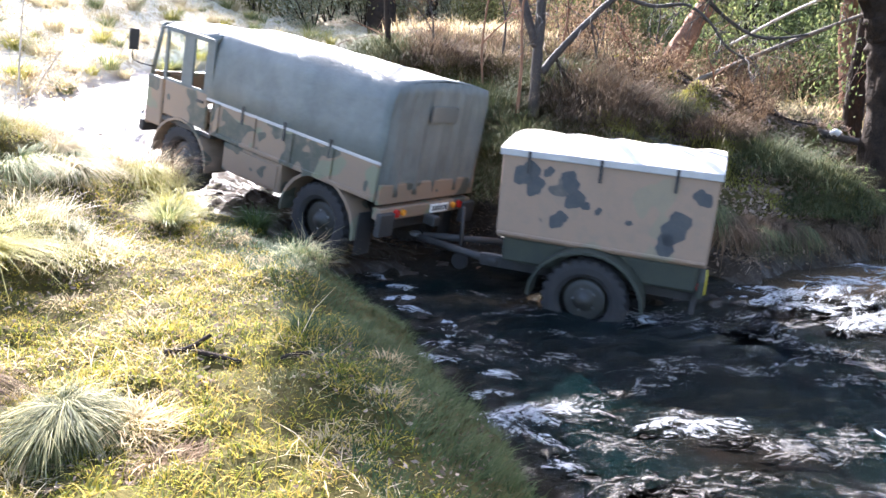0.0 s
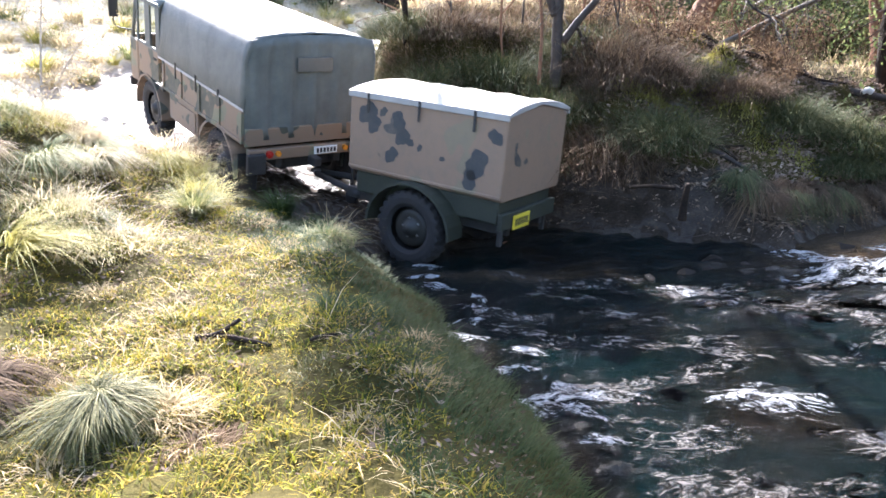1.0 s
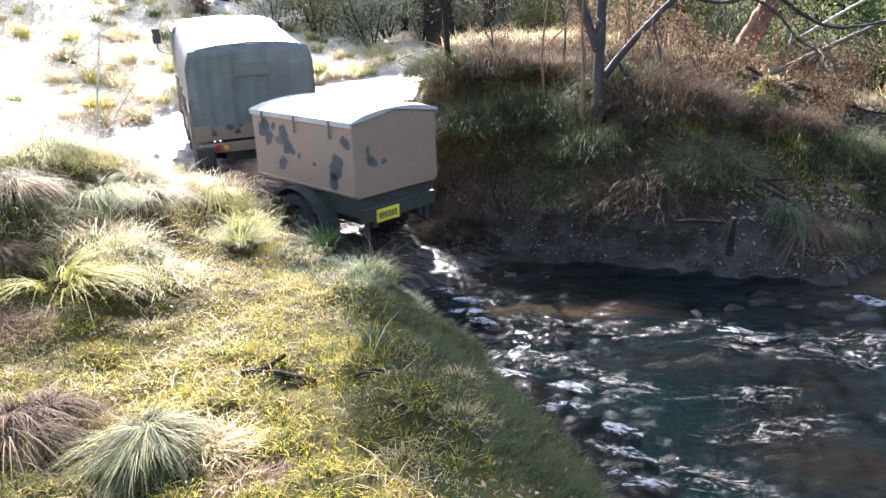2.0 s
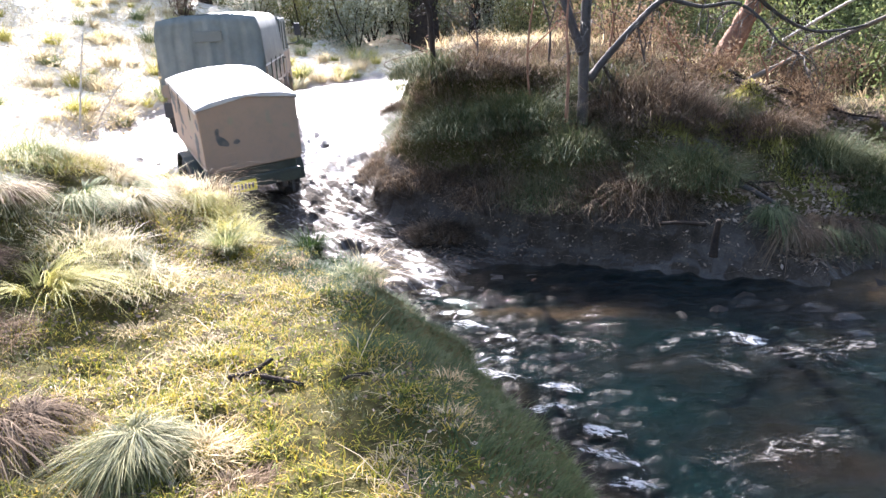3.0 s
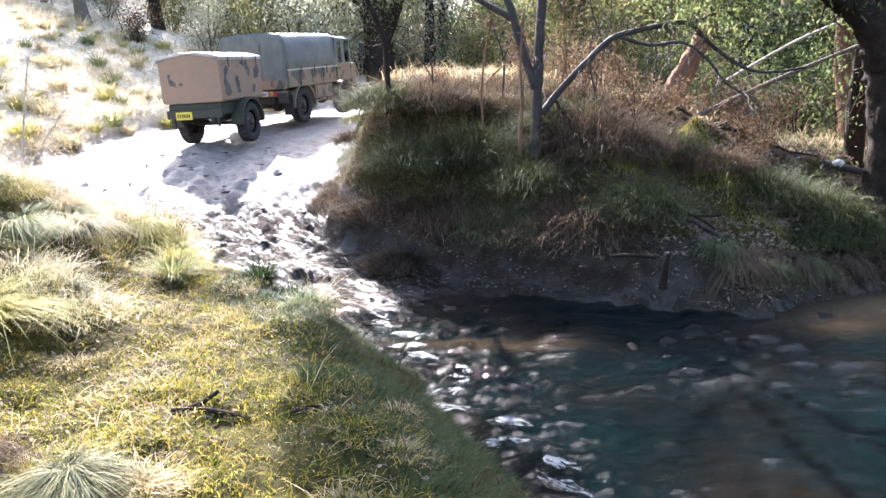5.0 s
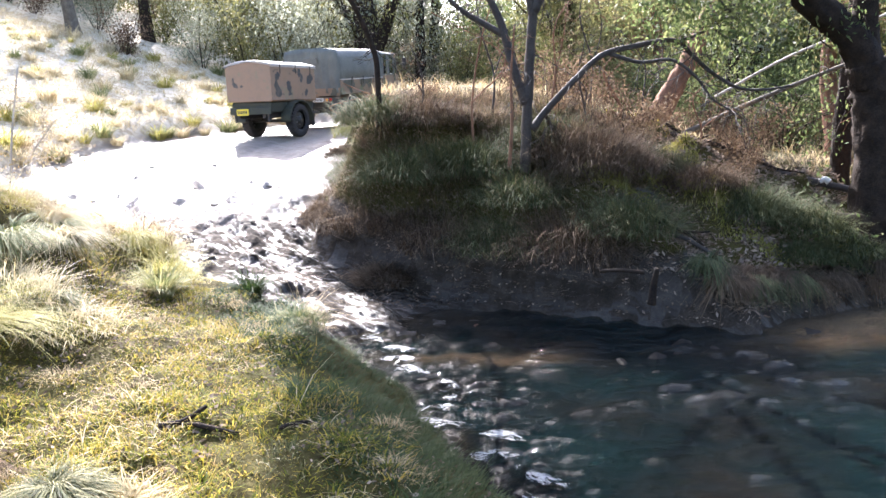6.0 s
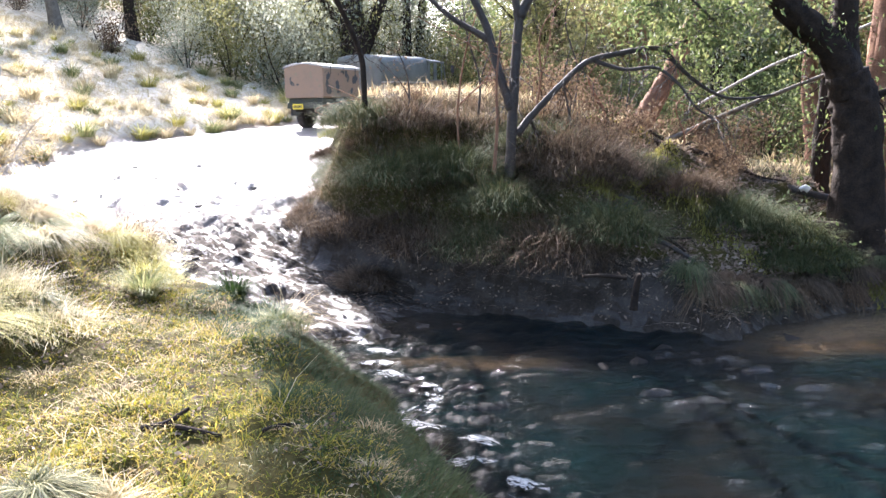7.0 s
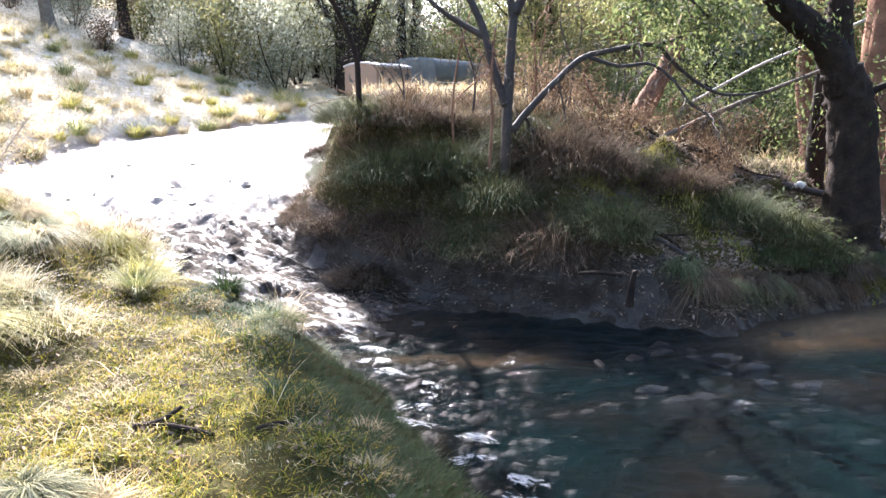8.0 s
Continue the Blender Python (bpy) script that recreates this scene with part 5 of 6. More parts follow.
def twigs(base_pts, count, length, r, seed, droop=0.2, forks=3):
    """Crooked twigs springing from points along limbs; returns arrays and their tips."""
    rng = random.Random(seed)
    items, tips = [], []
    for _ in range(count):
        p = np.array(rng.choice(list(base_pts)), float)
        d = np.array([rng.gauss(0, 1), rng.gauss(0, 1), rng.gauss(0.2, 0.6)])
        d /= np.linalg.norm(d)
        L = length * rng.uniform(0.5, 1.3)
        pts = [p]
        for k in range(5):
            d = d + np.array([rng.gauss(0, 0.35), rng.gauss(0, 0.35), rng.gauss(-droop * 0.3, 0.3)])
            d /= np.linalg.norm(d)
            pts.append(pts[-1] + d * L / 5)
        items.append(tube_arrays(pts, [r * (1 - 0.16 * k) for k in range(6)], 4))
        tips += pts[3:]
        for _ in range(forks):
            k = rng.randint(1, 4)
            q = pts[k]
            e = d + np.array([rng.gauss(0, 0.8), rng.gauss(0, 0.8), rng.gauss(-droop, 0.5)])
            e /= np.linalg.norm(e)
            f = [q, q + e * L * 0.18, q + e * L * 0.36 + np.array([0, 0, -droop * 0.1 * L])]
            items.append(tube_arrays(f, [r * 0.6, r * 0.45, r * 0.25], 4))
            tips += f[1:]
    return items, tips


def crown_from(tips, per, spread, size, seed, hang=0.5):
    rng = np.random.default_rng(seed)
    t = np.array(tips)
    c = np.repeat(t, per, axis=0) + rng.normal(0, spread, (len(t) * per, 3))
    return leaves_mesh("crown", c, size, rng, hang)


def tree(name, label, limbs, bark, at=(0, 0, 0), twig=None, leaf=None, category="tree", group="", leafy_at=None):
    """limbs: (control points, r0, r1) each; twig: (count, length, radius, seed); leaf: (per tip, spread, size, material)."""
    root = tagged(new(name), label, category, group)
    root.location = at
    o = np.array(at)
    spots = []
    for i, (ctrl, r0, r1) in enumerate(limbs):
        c = [np.array(q) - o for q in ctrl]
        v, f = limb(c, r0, r1, (10 if r0 > 0.15 else 4) * len(ctrl) + 8, 30 if r0 > 0.15 else 8, 0.03 if r0 > 0.15 else 0.10 if r0 > 0.05 else 0.05, i)
        part("trunk" if i == 0 else "limb", mesh_from("limb", v, f), bark, root)
        pts = curve_pts(c, 20)
        spots += list(pts[8:] if i == 0 else pts[4:])
    if twig:
        items, tips = twigs(spots, *twig)
        v, f = join_arrays(items)
        tw = part("branchwork", mesh_from("branchwork", v, f), bark, root)
        tw["kind"] = "stuff"
        if leaf:
            tips = [q for q in tips if leafy_at is None or leafy_at(q + o)]
            me = crown_from(tips, leaf[0], leaf[1], leaf[2], twig[3] + 1)
            cr = part("crown", me, leaf[3], root)
            cr["kind"] = "stuff"
    return root


# the bare-limbed gum on the knoll, its stems seen against the light
tree("gum_tree", "thin grey many-stemmed gum tree with arching bare branches", [
    ([(1.29, 10.75, 1.70), (1.31, 10.75, 2.6), (1.34, 10.74, 3.4), (1.37, 10.72, 3.95)], 0.075, 0.062),
    ([(1.36, 10.72, 3.85), (1.28, 10.7, 4.3), (1.22, 10.6, 5.2), (1.15, 10.5, 6.6)], 0.058, 0.04),
    ([(1.37, 10.72, 3.9), (1.58, 10.7, 4.35), (1.85, 10.6, 5.0), (2.1, 10.4, 6.2)], 0.075, 0.04),
    ([(1.29, 10.75, 2.65), (1.1, 10.8, 3.2), (0.92, 10.85, 3.8), (0.55, 10.9, 4.6), (0.2, 10.95, 5.9)], 0.065, 0.045),
    ([(0.98, 10.85, 3.6), (0.45, 10.9, 3.9), (0.15, 10.95, 4.15), (-0.2, 11.0, 4.4)], 0.05, 0.02),
    ([(1.38, 10.75, 2.3), (1.62, 10.7, 2.62), (1.95, 10.65, 2.98), (2.3, 10.6, 3.3), (2.75, 10.6, 3.42), (3.3, 10.65, 3.5), (3.6, 10.7, 3.28), (3.9, 10.75, 3.06), (4.3, 10.8, 2.86), (4.7, 10.8, 2.84), (5.1, 10.9, 2.9)], 0.055, 0.016),
    ([(2.4, 10.6, 3.32), (2.8, 10.5, 3.2), (3.2, 10.4, 3.22), (3.5, 10.3, 3.0), (3.75, 10.3, 2.7), (4.1, 10.3, 2.5)], 0.03, 0.012),
    ([(1.33, 10.75, 2.3), (1.55, 10.85, 2.5), (1.7, 10.95, 2.3), (1.9, 11.1, 2.0)], 0.04, 0.015),
    ([(3.3, 10.65, 3.48), (3.7, 10.6, 3.62), (3.95, 10.5, 3.9), (4.4, 10.5, 4.1)], 0.025, 0.01),
    ([(1.9, 10.55, 5.0), (2.5, 10.5, 4.9), (3.1, 10.5, 4.6), (3.6, 10.5, 4.2), (4.0, 10.5, 3.85)], 0.04, 0.015),
    ([(2.6, 10.5, 4.85), (3.0, 10.4, 4.35), (3.2, 10.4, 3.95)], 0.025, 0.012),
    ([(1.15, 10.5, 6.2), (0.9, 11.0, 6.6), (0.5, 11.8, 6.8), (0.2, 12.6, 6.9)], 0.045, 0.02),
    ([(1.15, 10.5, 6.5), (1.5, 11.3, 6.9), (1.8, 12.3, 7.0), (2.1, 13.4, 7.0)], 0.045, 0.02),
    ([(2.1, 10.4, 6.1), (2.6, 11.2, 6.5), (3.0, 12.2, 6.7), (3.3, 13.3, 6.8)], 0.04, 0.018),
    ([(2.0, 10.4, 5.9), (2.8, 10.4, 6.4), (3.5, 10.6, 6.8), (4.3, 10.9, 7.0)], 0.04, 0.018)], M_BARK_GREY,
    (1.29, 10.75, 1.7), (340, 0.7, 0.007, 31, 0.6), (6, 0.2, 0.09, M_LEAF), "tree", "", lambda q: q[2] > 5.6 or (q[0] > 2.4 and q[2] > 3.6))
# the stem leans left so its unseen added crown shades the near bank
tree("shade_gum_tree", "slender dark gum behind the knoll, its unseen crown added for shade", [
    ([(-0.85, 12.0, 2.2), (-0.86, 12.0, 3.0), (-0.95, 12.0, 3.6), (-1.45, 11.7, 4.6), (-2.2, 11.2, 5.6)], 0.05, 0.035),
    ([(-2.15, 11.2, 5.5), (-2.2, 10.8, 5.8), (-2.2, 10.3, 5.9), (-2.15, 9.6, 5.9)], 0.03, 0.015),
    ([(-2.2, 11.2, 5.5), (-2.35, 11.0, 5.8), (-2.4, 10.6, 6.0), (-2.3, 10.1, 6.1)], 0.03, 0.015),
    ([(-2.2, 11.2, 5.4), (-2.35, 11.4, 5.6), (-2.45, 11.8, 5.7), (-2.5, 12.2, 5.7)], 0.03, 0.015)], M_BARK,
    (-0.85, 12.0, 2.2), (170, 0.42, 0.008, 33, 0.4), (50, 0.16, 0.11, M_LEAF), "tree", "", lambda q: q[2] > 5.1)
tree("sapling", "thin bare reddish sapling stem on the knoll", [
    ([(1.05, 10.6, 1.75), (1.08, 10.6, 2.4), (1.06, 10.6, 3.0), (1.1, 10.6, 3.7)], 0.028, 0.012)], M_BARK_RED, (1.05, 10.6, 1.75), (8, 0.3, 0.005, 34, 0.1), None)
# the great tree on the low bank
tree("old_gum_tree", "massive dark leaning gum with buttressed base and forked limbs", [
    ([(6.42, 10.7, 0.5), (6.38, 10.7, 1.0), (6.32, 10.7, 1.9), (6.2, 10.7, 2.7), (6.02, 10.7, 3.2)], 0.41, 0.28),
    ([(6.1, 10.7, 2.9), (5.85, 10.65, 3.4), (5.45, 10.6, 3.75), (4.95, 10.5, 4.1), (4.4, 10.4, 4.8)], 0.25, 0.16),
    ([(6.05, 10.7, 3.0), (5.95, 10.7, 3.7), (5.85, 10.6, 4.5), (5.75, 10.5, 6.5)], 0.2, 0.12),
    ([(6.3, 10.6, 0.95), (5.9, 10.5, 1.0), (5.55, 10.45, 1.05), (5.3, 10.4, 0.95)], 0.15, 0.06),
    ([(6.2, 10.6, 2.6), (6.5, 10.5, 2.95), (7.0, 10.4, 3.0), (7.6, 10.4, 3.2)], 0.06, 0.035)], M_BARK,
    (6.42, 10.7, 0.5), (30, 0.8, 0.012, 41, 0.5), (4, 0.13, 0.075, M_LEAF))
tree("gum_tree", "tall red-brown gum trunk with peeling bark", [
    ([(7.5, 12.0, 0.7), (7.45, 12.0, 1.6), (7.38, 12.0, 3.0), (7.4, 12.0, 5.0), (7.5, 12.2, 8.0)], 0.33, 0.24),
    ([(7.4, 11.8, 2.9), (7.2, 11.7, 2.5), (7.1, 11.65, 2.2)], 0.05, 0.03)], M_BARK_RED, (7.5, 12.0, 0.7), (24, 1.0, 0.012, 43, 0.5), (4, 0.15, 0.08, M_LEAF))
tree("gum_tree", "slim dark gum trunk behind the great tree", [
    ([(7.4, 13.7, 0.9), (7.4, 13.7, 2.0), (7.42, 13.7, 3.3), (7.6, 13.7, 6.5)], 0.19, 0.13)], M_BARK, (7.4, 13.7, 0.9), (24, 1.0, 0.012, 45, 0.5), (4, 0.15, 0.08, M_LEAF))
tree("broken_trunk", "leaning red-brown gum trunk with splintered bark at its foot", [
    ([(3.98, 14.25, 1.9), (4.2, 14.25, 2.45), (4.5, 14.25, 3.05), (4.8, 14.25, 3.65), (5.3, 14.3, 4.9)], 0.24, 0.13),
    ([(4.2, 14.1, 2.2), (3.98, 14.0, 2.35), (3.85, 13.9, 2.5), (3.75, 13.9, 2.4)], 0.08, 0.04),
    ([(4.2, 14.1, 2.2), (4.5, 14.0, 2.1), (4.9, 13.9, 1.95)], 0.09, 0.05)], M_BARK_RED, (3.98, 14.25, 1.9), (16, 0.5, 0.01, 47, 0.2), None, "tree stump")
tree("fallen_log", "long thin fallen pole leaning among the scrub", [
    ([(4.4, 13.85, 2.08), (5.3, 13.5, 2.55), (6.1, 13.15, 2.95), (7.2, 12.7, 3.45)], 0.05, 0.032)], M_BARK_PALE, (4.4, 13.85, 2.08), (10, 0.6, 0.01, 49, 0.3), None, "log")
tree("fallen_pole", "pale bleached pole leaning through the branches", [
    ([(5.9, 16.0, 2.85), (7.0, 15.5, 3.55), (7.9, 15.0, 4.0), (9.4, 14.4, 4.75)], 0.03, 0.026)], M_DEADWOOD, (5.9, 16.0, 2.85), None, None, "log")
tree("fallen_log", "grey fallen log on the shaded slope", [
    ([(5.0, 12.6, 1.75), (5.6, 12.1, 1.55), (6.1, 11.7, 1.42), (6.6, 11.4, 1.3)], 0.075, 0.05)], M_BARK_GREY, (5.0, 12.6, 1.75), None, None, "log")
tree("fallen_log", "dark rotting log down the slope", [
    ([(4.1, 13.7, 2.2), (4.6, 12.9, 1.9), (5.1, 12.1, 1.55), (5.5, 11.4, 1.25)], 0.09, 0.05)], M_BARK, (4.1, 13.7, 2.2), None, None, "log")
l_rng = random.Random(15)
for i in range(16):
    x, y = l_rng.uniform(2.6, 7.5), l_rng.uniform(9.3, 14.5)
    L, a = l_rng.uniform(0.5, 1.6), l_rng.uniform(-1.3, 0.2)
    q = [(x + L * u * math.cos(a), y + L * u * math.sin(a)) for u in (0, 0.35, 0.7, 1)]
    q = [(px, py, land_z(px, py) + 0.05 + 0.04 * l_rng.random()) for px, py in q]
    tree("fallen_branch", "dark fallen branch on the littered slope", [(q, l_rng.uniform(0.018, 0.045), 0.012)], (M_BARK, M_BARK_GREY, M_BARK)[i % 3], q[0], (4, 0.4, 0.006, 80 + i, 0.1, 1), None, "branch", "branches on the slope")
for i in range(12):
    x, y = l_rng.uniform(-0.6, 4.0), l_rng.uniform(7.9, 9.0)
    if float(stream_dist(np.array([x]), np.array([y]))[0]) < 0.1:
        continue
    z = land_z(x, y)
    q = [(x, y, z + 0.02), (x + l_rng.uniform(-0.2, 0.2), y - 0.12, z + 0.02), (x + l_rng.uniform(-0.4, 0.4), y - 0.3, z - 0.16)]
    tree("bare_root", "bare root hanging from the undercut bank", [(q, 0.014, 0.006)], M_BARK_RED, q[0], (2, 0.2, 0.003, 95 + i, 0.5, 1), None, "root", "roots in the bank")
tree("driftwood", "grey driftwood stick lodged in the bank", [
    ([(1.84, 8.26, 0.78), (2.05, 8.2, 0.80), (2.30, 8.12, 0.79)], 0.018, 0.025)], M_BARK, (1.84, 8.26, 0.78), None, None, "stick")
tree("driftwood", "grey broken stub of wood in the bank", [
    ([(2.37, 8.05, 0.45), (2.38, 8.03, 0.68), (2.40, 8.0, 0.86)], 0.05, 0.03)], M_BARK, (2.37, 8.05, 0.45), None, None, "stick")
tree("pale_log", "white bleached log end by the great tree", [
    ([(5.98, 11.63, 1.46), (6.04, 11.6, 1.5), (6.1, 11.57, 1.46)], 0.035, 0.05)], M_WHITEWOOD, (5.9, 11.7, 1.6), None, None, "log")
# sticks lying in the turf
for c, r, lab in (([(-1.42, 3.66, 0.97), (-1.32, 3.74, 1.0), (-1.22, 3.80, 1.06)], 0.018, "dark forked stick lying in the turf"),
                  ([(-1.33, 3.74, 0.98), (-1.17, 3.69, 0.98), (-1.02, 3.65, 0.97)], 0.016, "dark forked stick lying in the turf"),
                  ([(-0.82, 3.67, 0.96), (-0.74, 3.70, 0.97), (-0.65, 3.76, 0.97)], 0.012, "short brown stick lying in the turf")):
    q = [(x, y, land_z(x, y) + 0.015 + (z - 0.97) * 0.4) for x, y, z in c]
    v, f = limb([np.array(k) - np.array(q[0]) for k in q], r, r * 0.6, 9, 7, 0.15, 3)
    ob = tagged(new("stick", mesh_from("stick", v, f)), lab, "stick")
    ob.data.materials.append(M_BARK)
    ob.location = q[0]


s_rng = random.Random(41)
for i, (x, y, h) in enumerate([(0.62, 11.5, 2.6), (2.35, 11.6, 1.5), (3.0, 12.4, 1.6), (-0.2, 12.6, 1.2), (1.75, 11.9, 2.2), (3.6, 13.0, 1.8), (-1.2, 12.8, 1.0), (0.95, 12.4, 1.9), (4.4, 12.6, 1.4), (2.7, 13.4, 2.4)]):
    z = land_z(x, y) - 0.05
    b = [(x, y, z), (x + s_rng.gauss(0, 0.08), y, z + 0.35 * h), (x + s_rng.gauss(0, 0.18), y, z + 0.7 * h), (x + s_rng.gauss(0, 0.3), y, z + h)]
    c = [b[1], (b[1][0] + s_rng.gauss(0, 0.25), y, z + 0.6 * h), (b[1][0] + s_rng.gauss(0, 0.45), y, z + 0.85 * h)]
    tree("sapling", "bare twiggy sapling standing in the bracken", [(b, 0.022, 0.007), (c, 0.012, 0.005)], (M_BARK_RED, M_BARK_GREY)[i % 2], b[0], (16, 0.35 * h ** 0.5, 0.004, 140 + i, 0.2, 2), (1, 0.05, 0.04, M_BRACKEN), "sapling", "saplings on the knoll")


# scrub and forest, a few kinds of each, copied
def scrub_kind(name, seed, h, spread, leaf_mat, per, size, label, count=26, stems=6):
    rng = random.Random(seed)
    limbs = []
    for i in range(stems):
        a = rng.uniform(0, 6.28)
        t = np.array([math.cos(a) * spread, math.sin(a) * spread, h * rng.uniform(0.7, 1.1)])
        limbs.append(([(0.05 * math.cos(a), 0.05 * math.sin(a), -0.1), t * 0.45 + np.array([rng.gauss(0, 0.16), rng.gauss(0, 0.16), 0.0]) * h * 0.6, t], 0.014 * h ** 0.5, 0.005))
    return tree(name, label, limbs, M_BARK, (0, 0, 0), (count, 0.36 * h, 0.004 * h ** 0.5, seed, 0.2), (per, 0.13 * h, size, leaf_mat), "shrub", "scrub under the trees")


def gum_kind(seed, h, bark, leaf_mat, label, leaf_size=0.13, per=26):
    rng = random.Random(seed)
    lean_x, lean_y = rng.uniform(-0.1, 0.1) * h, rng.uniform(-0.1, 0.1) * h
    top = np.array([lean_x, lean_y, h])
    limbs = [([(0, 0, -0.3), top * 0.3 + np.array([rng.gauss(0, 0.2), rng.gauss(0, 0.2), 0]), top * 0.62, top], 0.028 * h + 0.04, 0.03)]
    for i in range(8):
        u = rng.uniform(0.32, 0.9)
        a = rng.uniform(0, 6.28)
        b = top * u
        L = h * rng.uniform(0.18, 0.36) * (1.2 - 0.5 * u)
        e = b + np.array([math.cos(a) * L, math.sin(a) * L, L * rng.uniform(0.2, 0.9)])
        limbs.append(([b, (b + e) / 2 + np.array([0, 0, -0.05 * h]), e], 0.012 * h, 0.02))
    return tree("gum_tree", label, limbs, bark, (0, 0, 0), (60, 0.13 * h, 0.012, seed, 0.3, 2), (per, 0.055 * h, leaf_size, leaf_mat), "tree", "forest behind the ford")


def place(kind, x, y, s, rot, dz=-0.05):
    m = Matrix.Translation((x, y, land_z(x, y) + dz)) @ Matrix.Rotation(rot, 4, "Z") @ Matrix.Scale(s, 4)
    return copy_thing(kind, m)


gums = [gum_kind(61, 8.5, M_BARK, M_LEAF_HAZE, "tall gum tree with hanging leaves paled grey-green for haze"), gum_kind(62, 10.0, M_BARK_PALE, M_LEAF_HAZE, "tall pale gum tree with open crown"),
        gum_kind(63, 7.0, M_BARK, M_LEAF_OLIVE, "olive-leaved gum tree catching the sun"), gum_kind(64, 9.0, M_BARK_RED, M_LEAF_OLIVE, "red-barked gum tree with sunlit olive crown")]
f_rng = random.Random(77)
spots = [(-0.6, 37.0, 1.2, 0), (9.5, 17.5, 0.9, 3), (0.2, 38.5, 1.0, 0), (-9.5, 40.0, 0.9, 3), (-13.0, 36.0, 0.9, 0), (-6.0, 47.0, 1.0, 1), (-17, 40, 1.0, 3), (-22, 34, 1.0, 0), (-2.0, 52, 1.1, 3), (-15, 33, 0.9, 1), (-24, 42, 1.0, 1), (-13, 46, 1.0, 0), (-5, 40, 0.8, 2), (2.5, 44, 0.9, 2)]
for i in range(46):
    az = f_rng.uniform(4, 42)
    d = f_rng.uniform(24, 58)
    spots.append((d * math.sin(radians(az)), d * math.cos(radians(az)), f_rng.uniform(0.7, 1.15), f_rng.choice([0, 2, 3, 2])))
for i in range(22):
    az = f_rng.uniform(-36, -4)
    d = f_rng.uniform(46, 85)
    spots.append((d * math.sin(radians(az)), d * math.cos(radians(az)), f_rng.uniform(0.7, 1.0), f_rng.randrange(4)))
# gums out of view on the right, added to darken the water's reflection
for i in range(22):
    az = f_rng.uniform(45, 120)
    d = f_rng.uniform(10, 30)
    spots.append((d * math.sin(radians(az)), d * math.cos(radians(az)), f_rng.uniform(0.8, 1.2), f_rng.randrange(4)))
used = set()
for x, y, s, k in spots:
    z = land_z(x, y)
    if k not in used:
        used.add(k)
        gums[k].matrix_basis = Matrix.Translation((x, y, z - 0.05)) @ Matrix.Scale(s, 4)
    else:
        place(gums[k], x, y, s, f_rng.uniform(0, 6.28))

scrubs = [scrub_kind("shrub", 71, 2.2, 1.1, M_LEAF_OLIVE, 20, 0.10, "olive-leaved scrub bush in the sun"), scrub_kind("shrub", 72, 1.2, 0.5, M_BRACKEN, 7, 0.08, "dead brown bracken bush"),
          scrub_kind("shrub", 73, 2.4, 1.2, M_LEAF_HAZE, 20, 0.10, "scrub bush under the gums, paled grey-green for haze"), scrub_kind("shrub", 74, 0.8, 0.45, M_BRACKEN, 6, 0.06, "low rusty dead bracken clump"),
          scrub_kind("shrub", 75, 2.0, 1.1, M_LEAF, 22, 0.09, "dark green scrub bush in the shade")]
shrub_spots = []
for i in range(64):
    az = f_rng.uniform(6, 42)
    d = f_rng.uniform(21 if az < 26 else 16, 34)
    shrub_spots.append((d * math.sin(radians(az)), d * math.cos(radians(az)), f_rng.uniform(0.7, 1.3), f_rng.choice([0, 1, 4, 4, 1, 1])))
for i in range(40):
    x = f_rng.uniform(-1.2, 5.5)
    shrub_spots.append((x, f_rng.uniform(11.2, 17), f_rng.uniform(0.5, 0.9) if x > 1.6 else f_rng.uniform(0.25, 0.4), f_rng.choice([1, 3, 3, 3])))
for i in range(56):
    az, d = f_rng.uniform(-37, -3), f_rng.uniform(33, 56)
    shrub_spots.append((d * math.sin(radians(az)), d * math.cos(radians(az)), f_rng.uniform(0.8, 1.6), f_rng.choice([0, 2, 2, 1])))
for i in range(22):
    az, d = f_rng.uniform(-9, 9), f_rng.uniform(34, 50)
    shrub_spots.append((d * math.sin(radians(az)), d * math.cos(radians(az)), f_rng.uniform(1.0, 1.8), f_rng.choice([0, 2, 1])))
for i in range(34):
    az, d = f_rng.uniform(2, 40), f_rng.uniform(32, 52)
    shrub_spots.append((d * math.sin(radians(az)), d * math.cos(radians(az)), f_rng.uniform(1.6, 2.8), f_rng.choice([0, 4, 4])))
used = set()
for x, y, s, k in shrub_spots:
    if float(track_at(np.array([x]), np.array([y]))[0][0]) < 3.0 and y > 12 and float(abs(track_at(np.array([x]), np.array([y]))[0][0])) < 3.0:
        continue
    if k not in used:
        used.add(k)
        scrubs[k].matrix_basis = Matrix.Translation((x, y, land_z(x, y) - 0.03)) @ Matrix.Scale(s, 4)
    else:
        place(scrubs[k], x, y, s, f_rng.uniform(0, 6.28), -0.03)
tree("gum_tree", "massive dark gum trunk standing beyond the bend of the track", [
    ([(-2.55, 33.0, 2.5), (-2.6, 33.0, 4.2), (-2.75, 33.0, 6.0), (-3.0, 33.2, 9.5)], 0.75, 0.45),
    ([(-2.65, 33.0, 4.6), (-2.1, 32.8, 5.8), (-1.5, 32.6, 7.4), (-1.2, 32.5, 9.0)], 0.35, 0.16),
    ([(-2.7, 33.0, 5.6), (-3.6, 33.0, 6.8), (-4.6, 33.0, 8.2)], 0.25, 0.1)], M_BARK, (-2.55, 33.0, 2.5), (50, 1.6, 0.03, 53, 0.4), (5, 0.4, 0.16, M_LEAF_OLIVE))
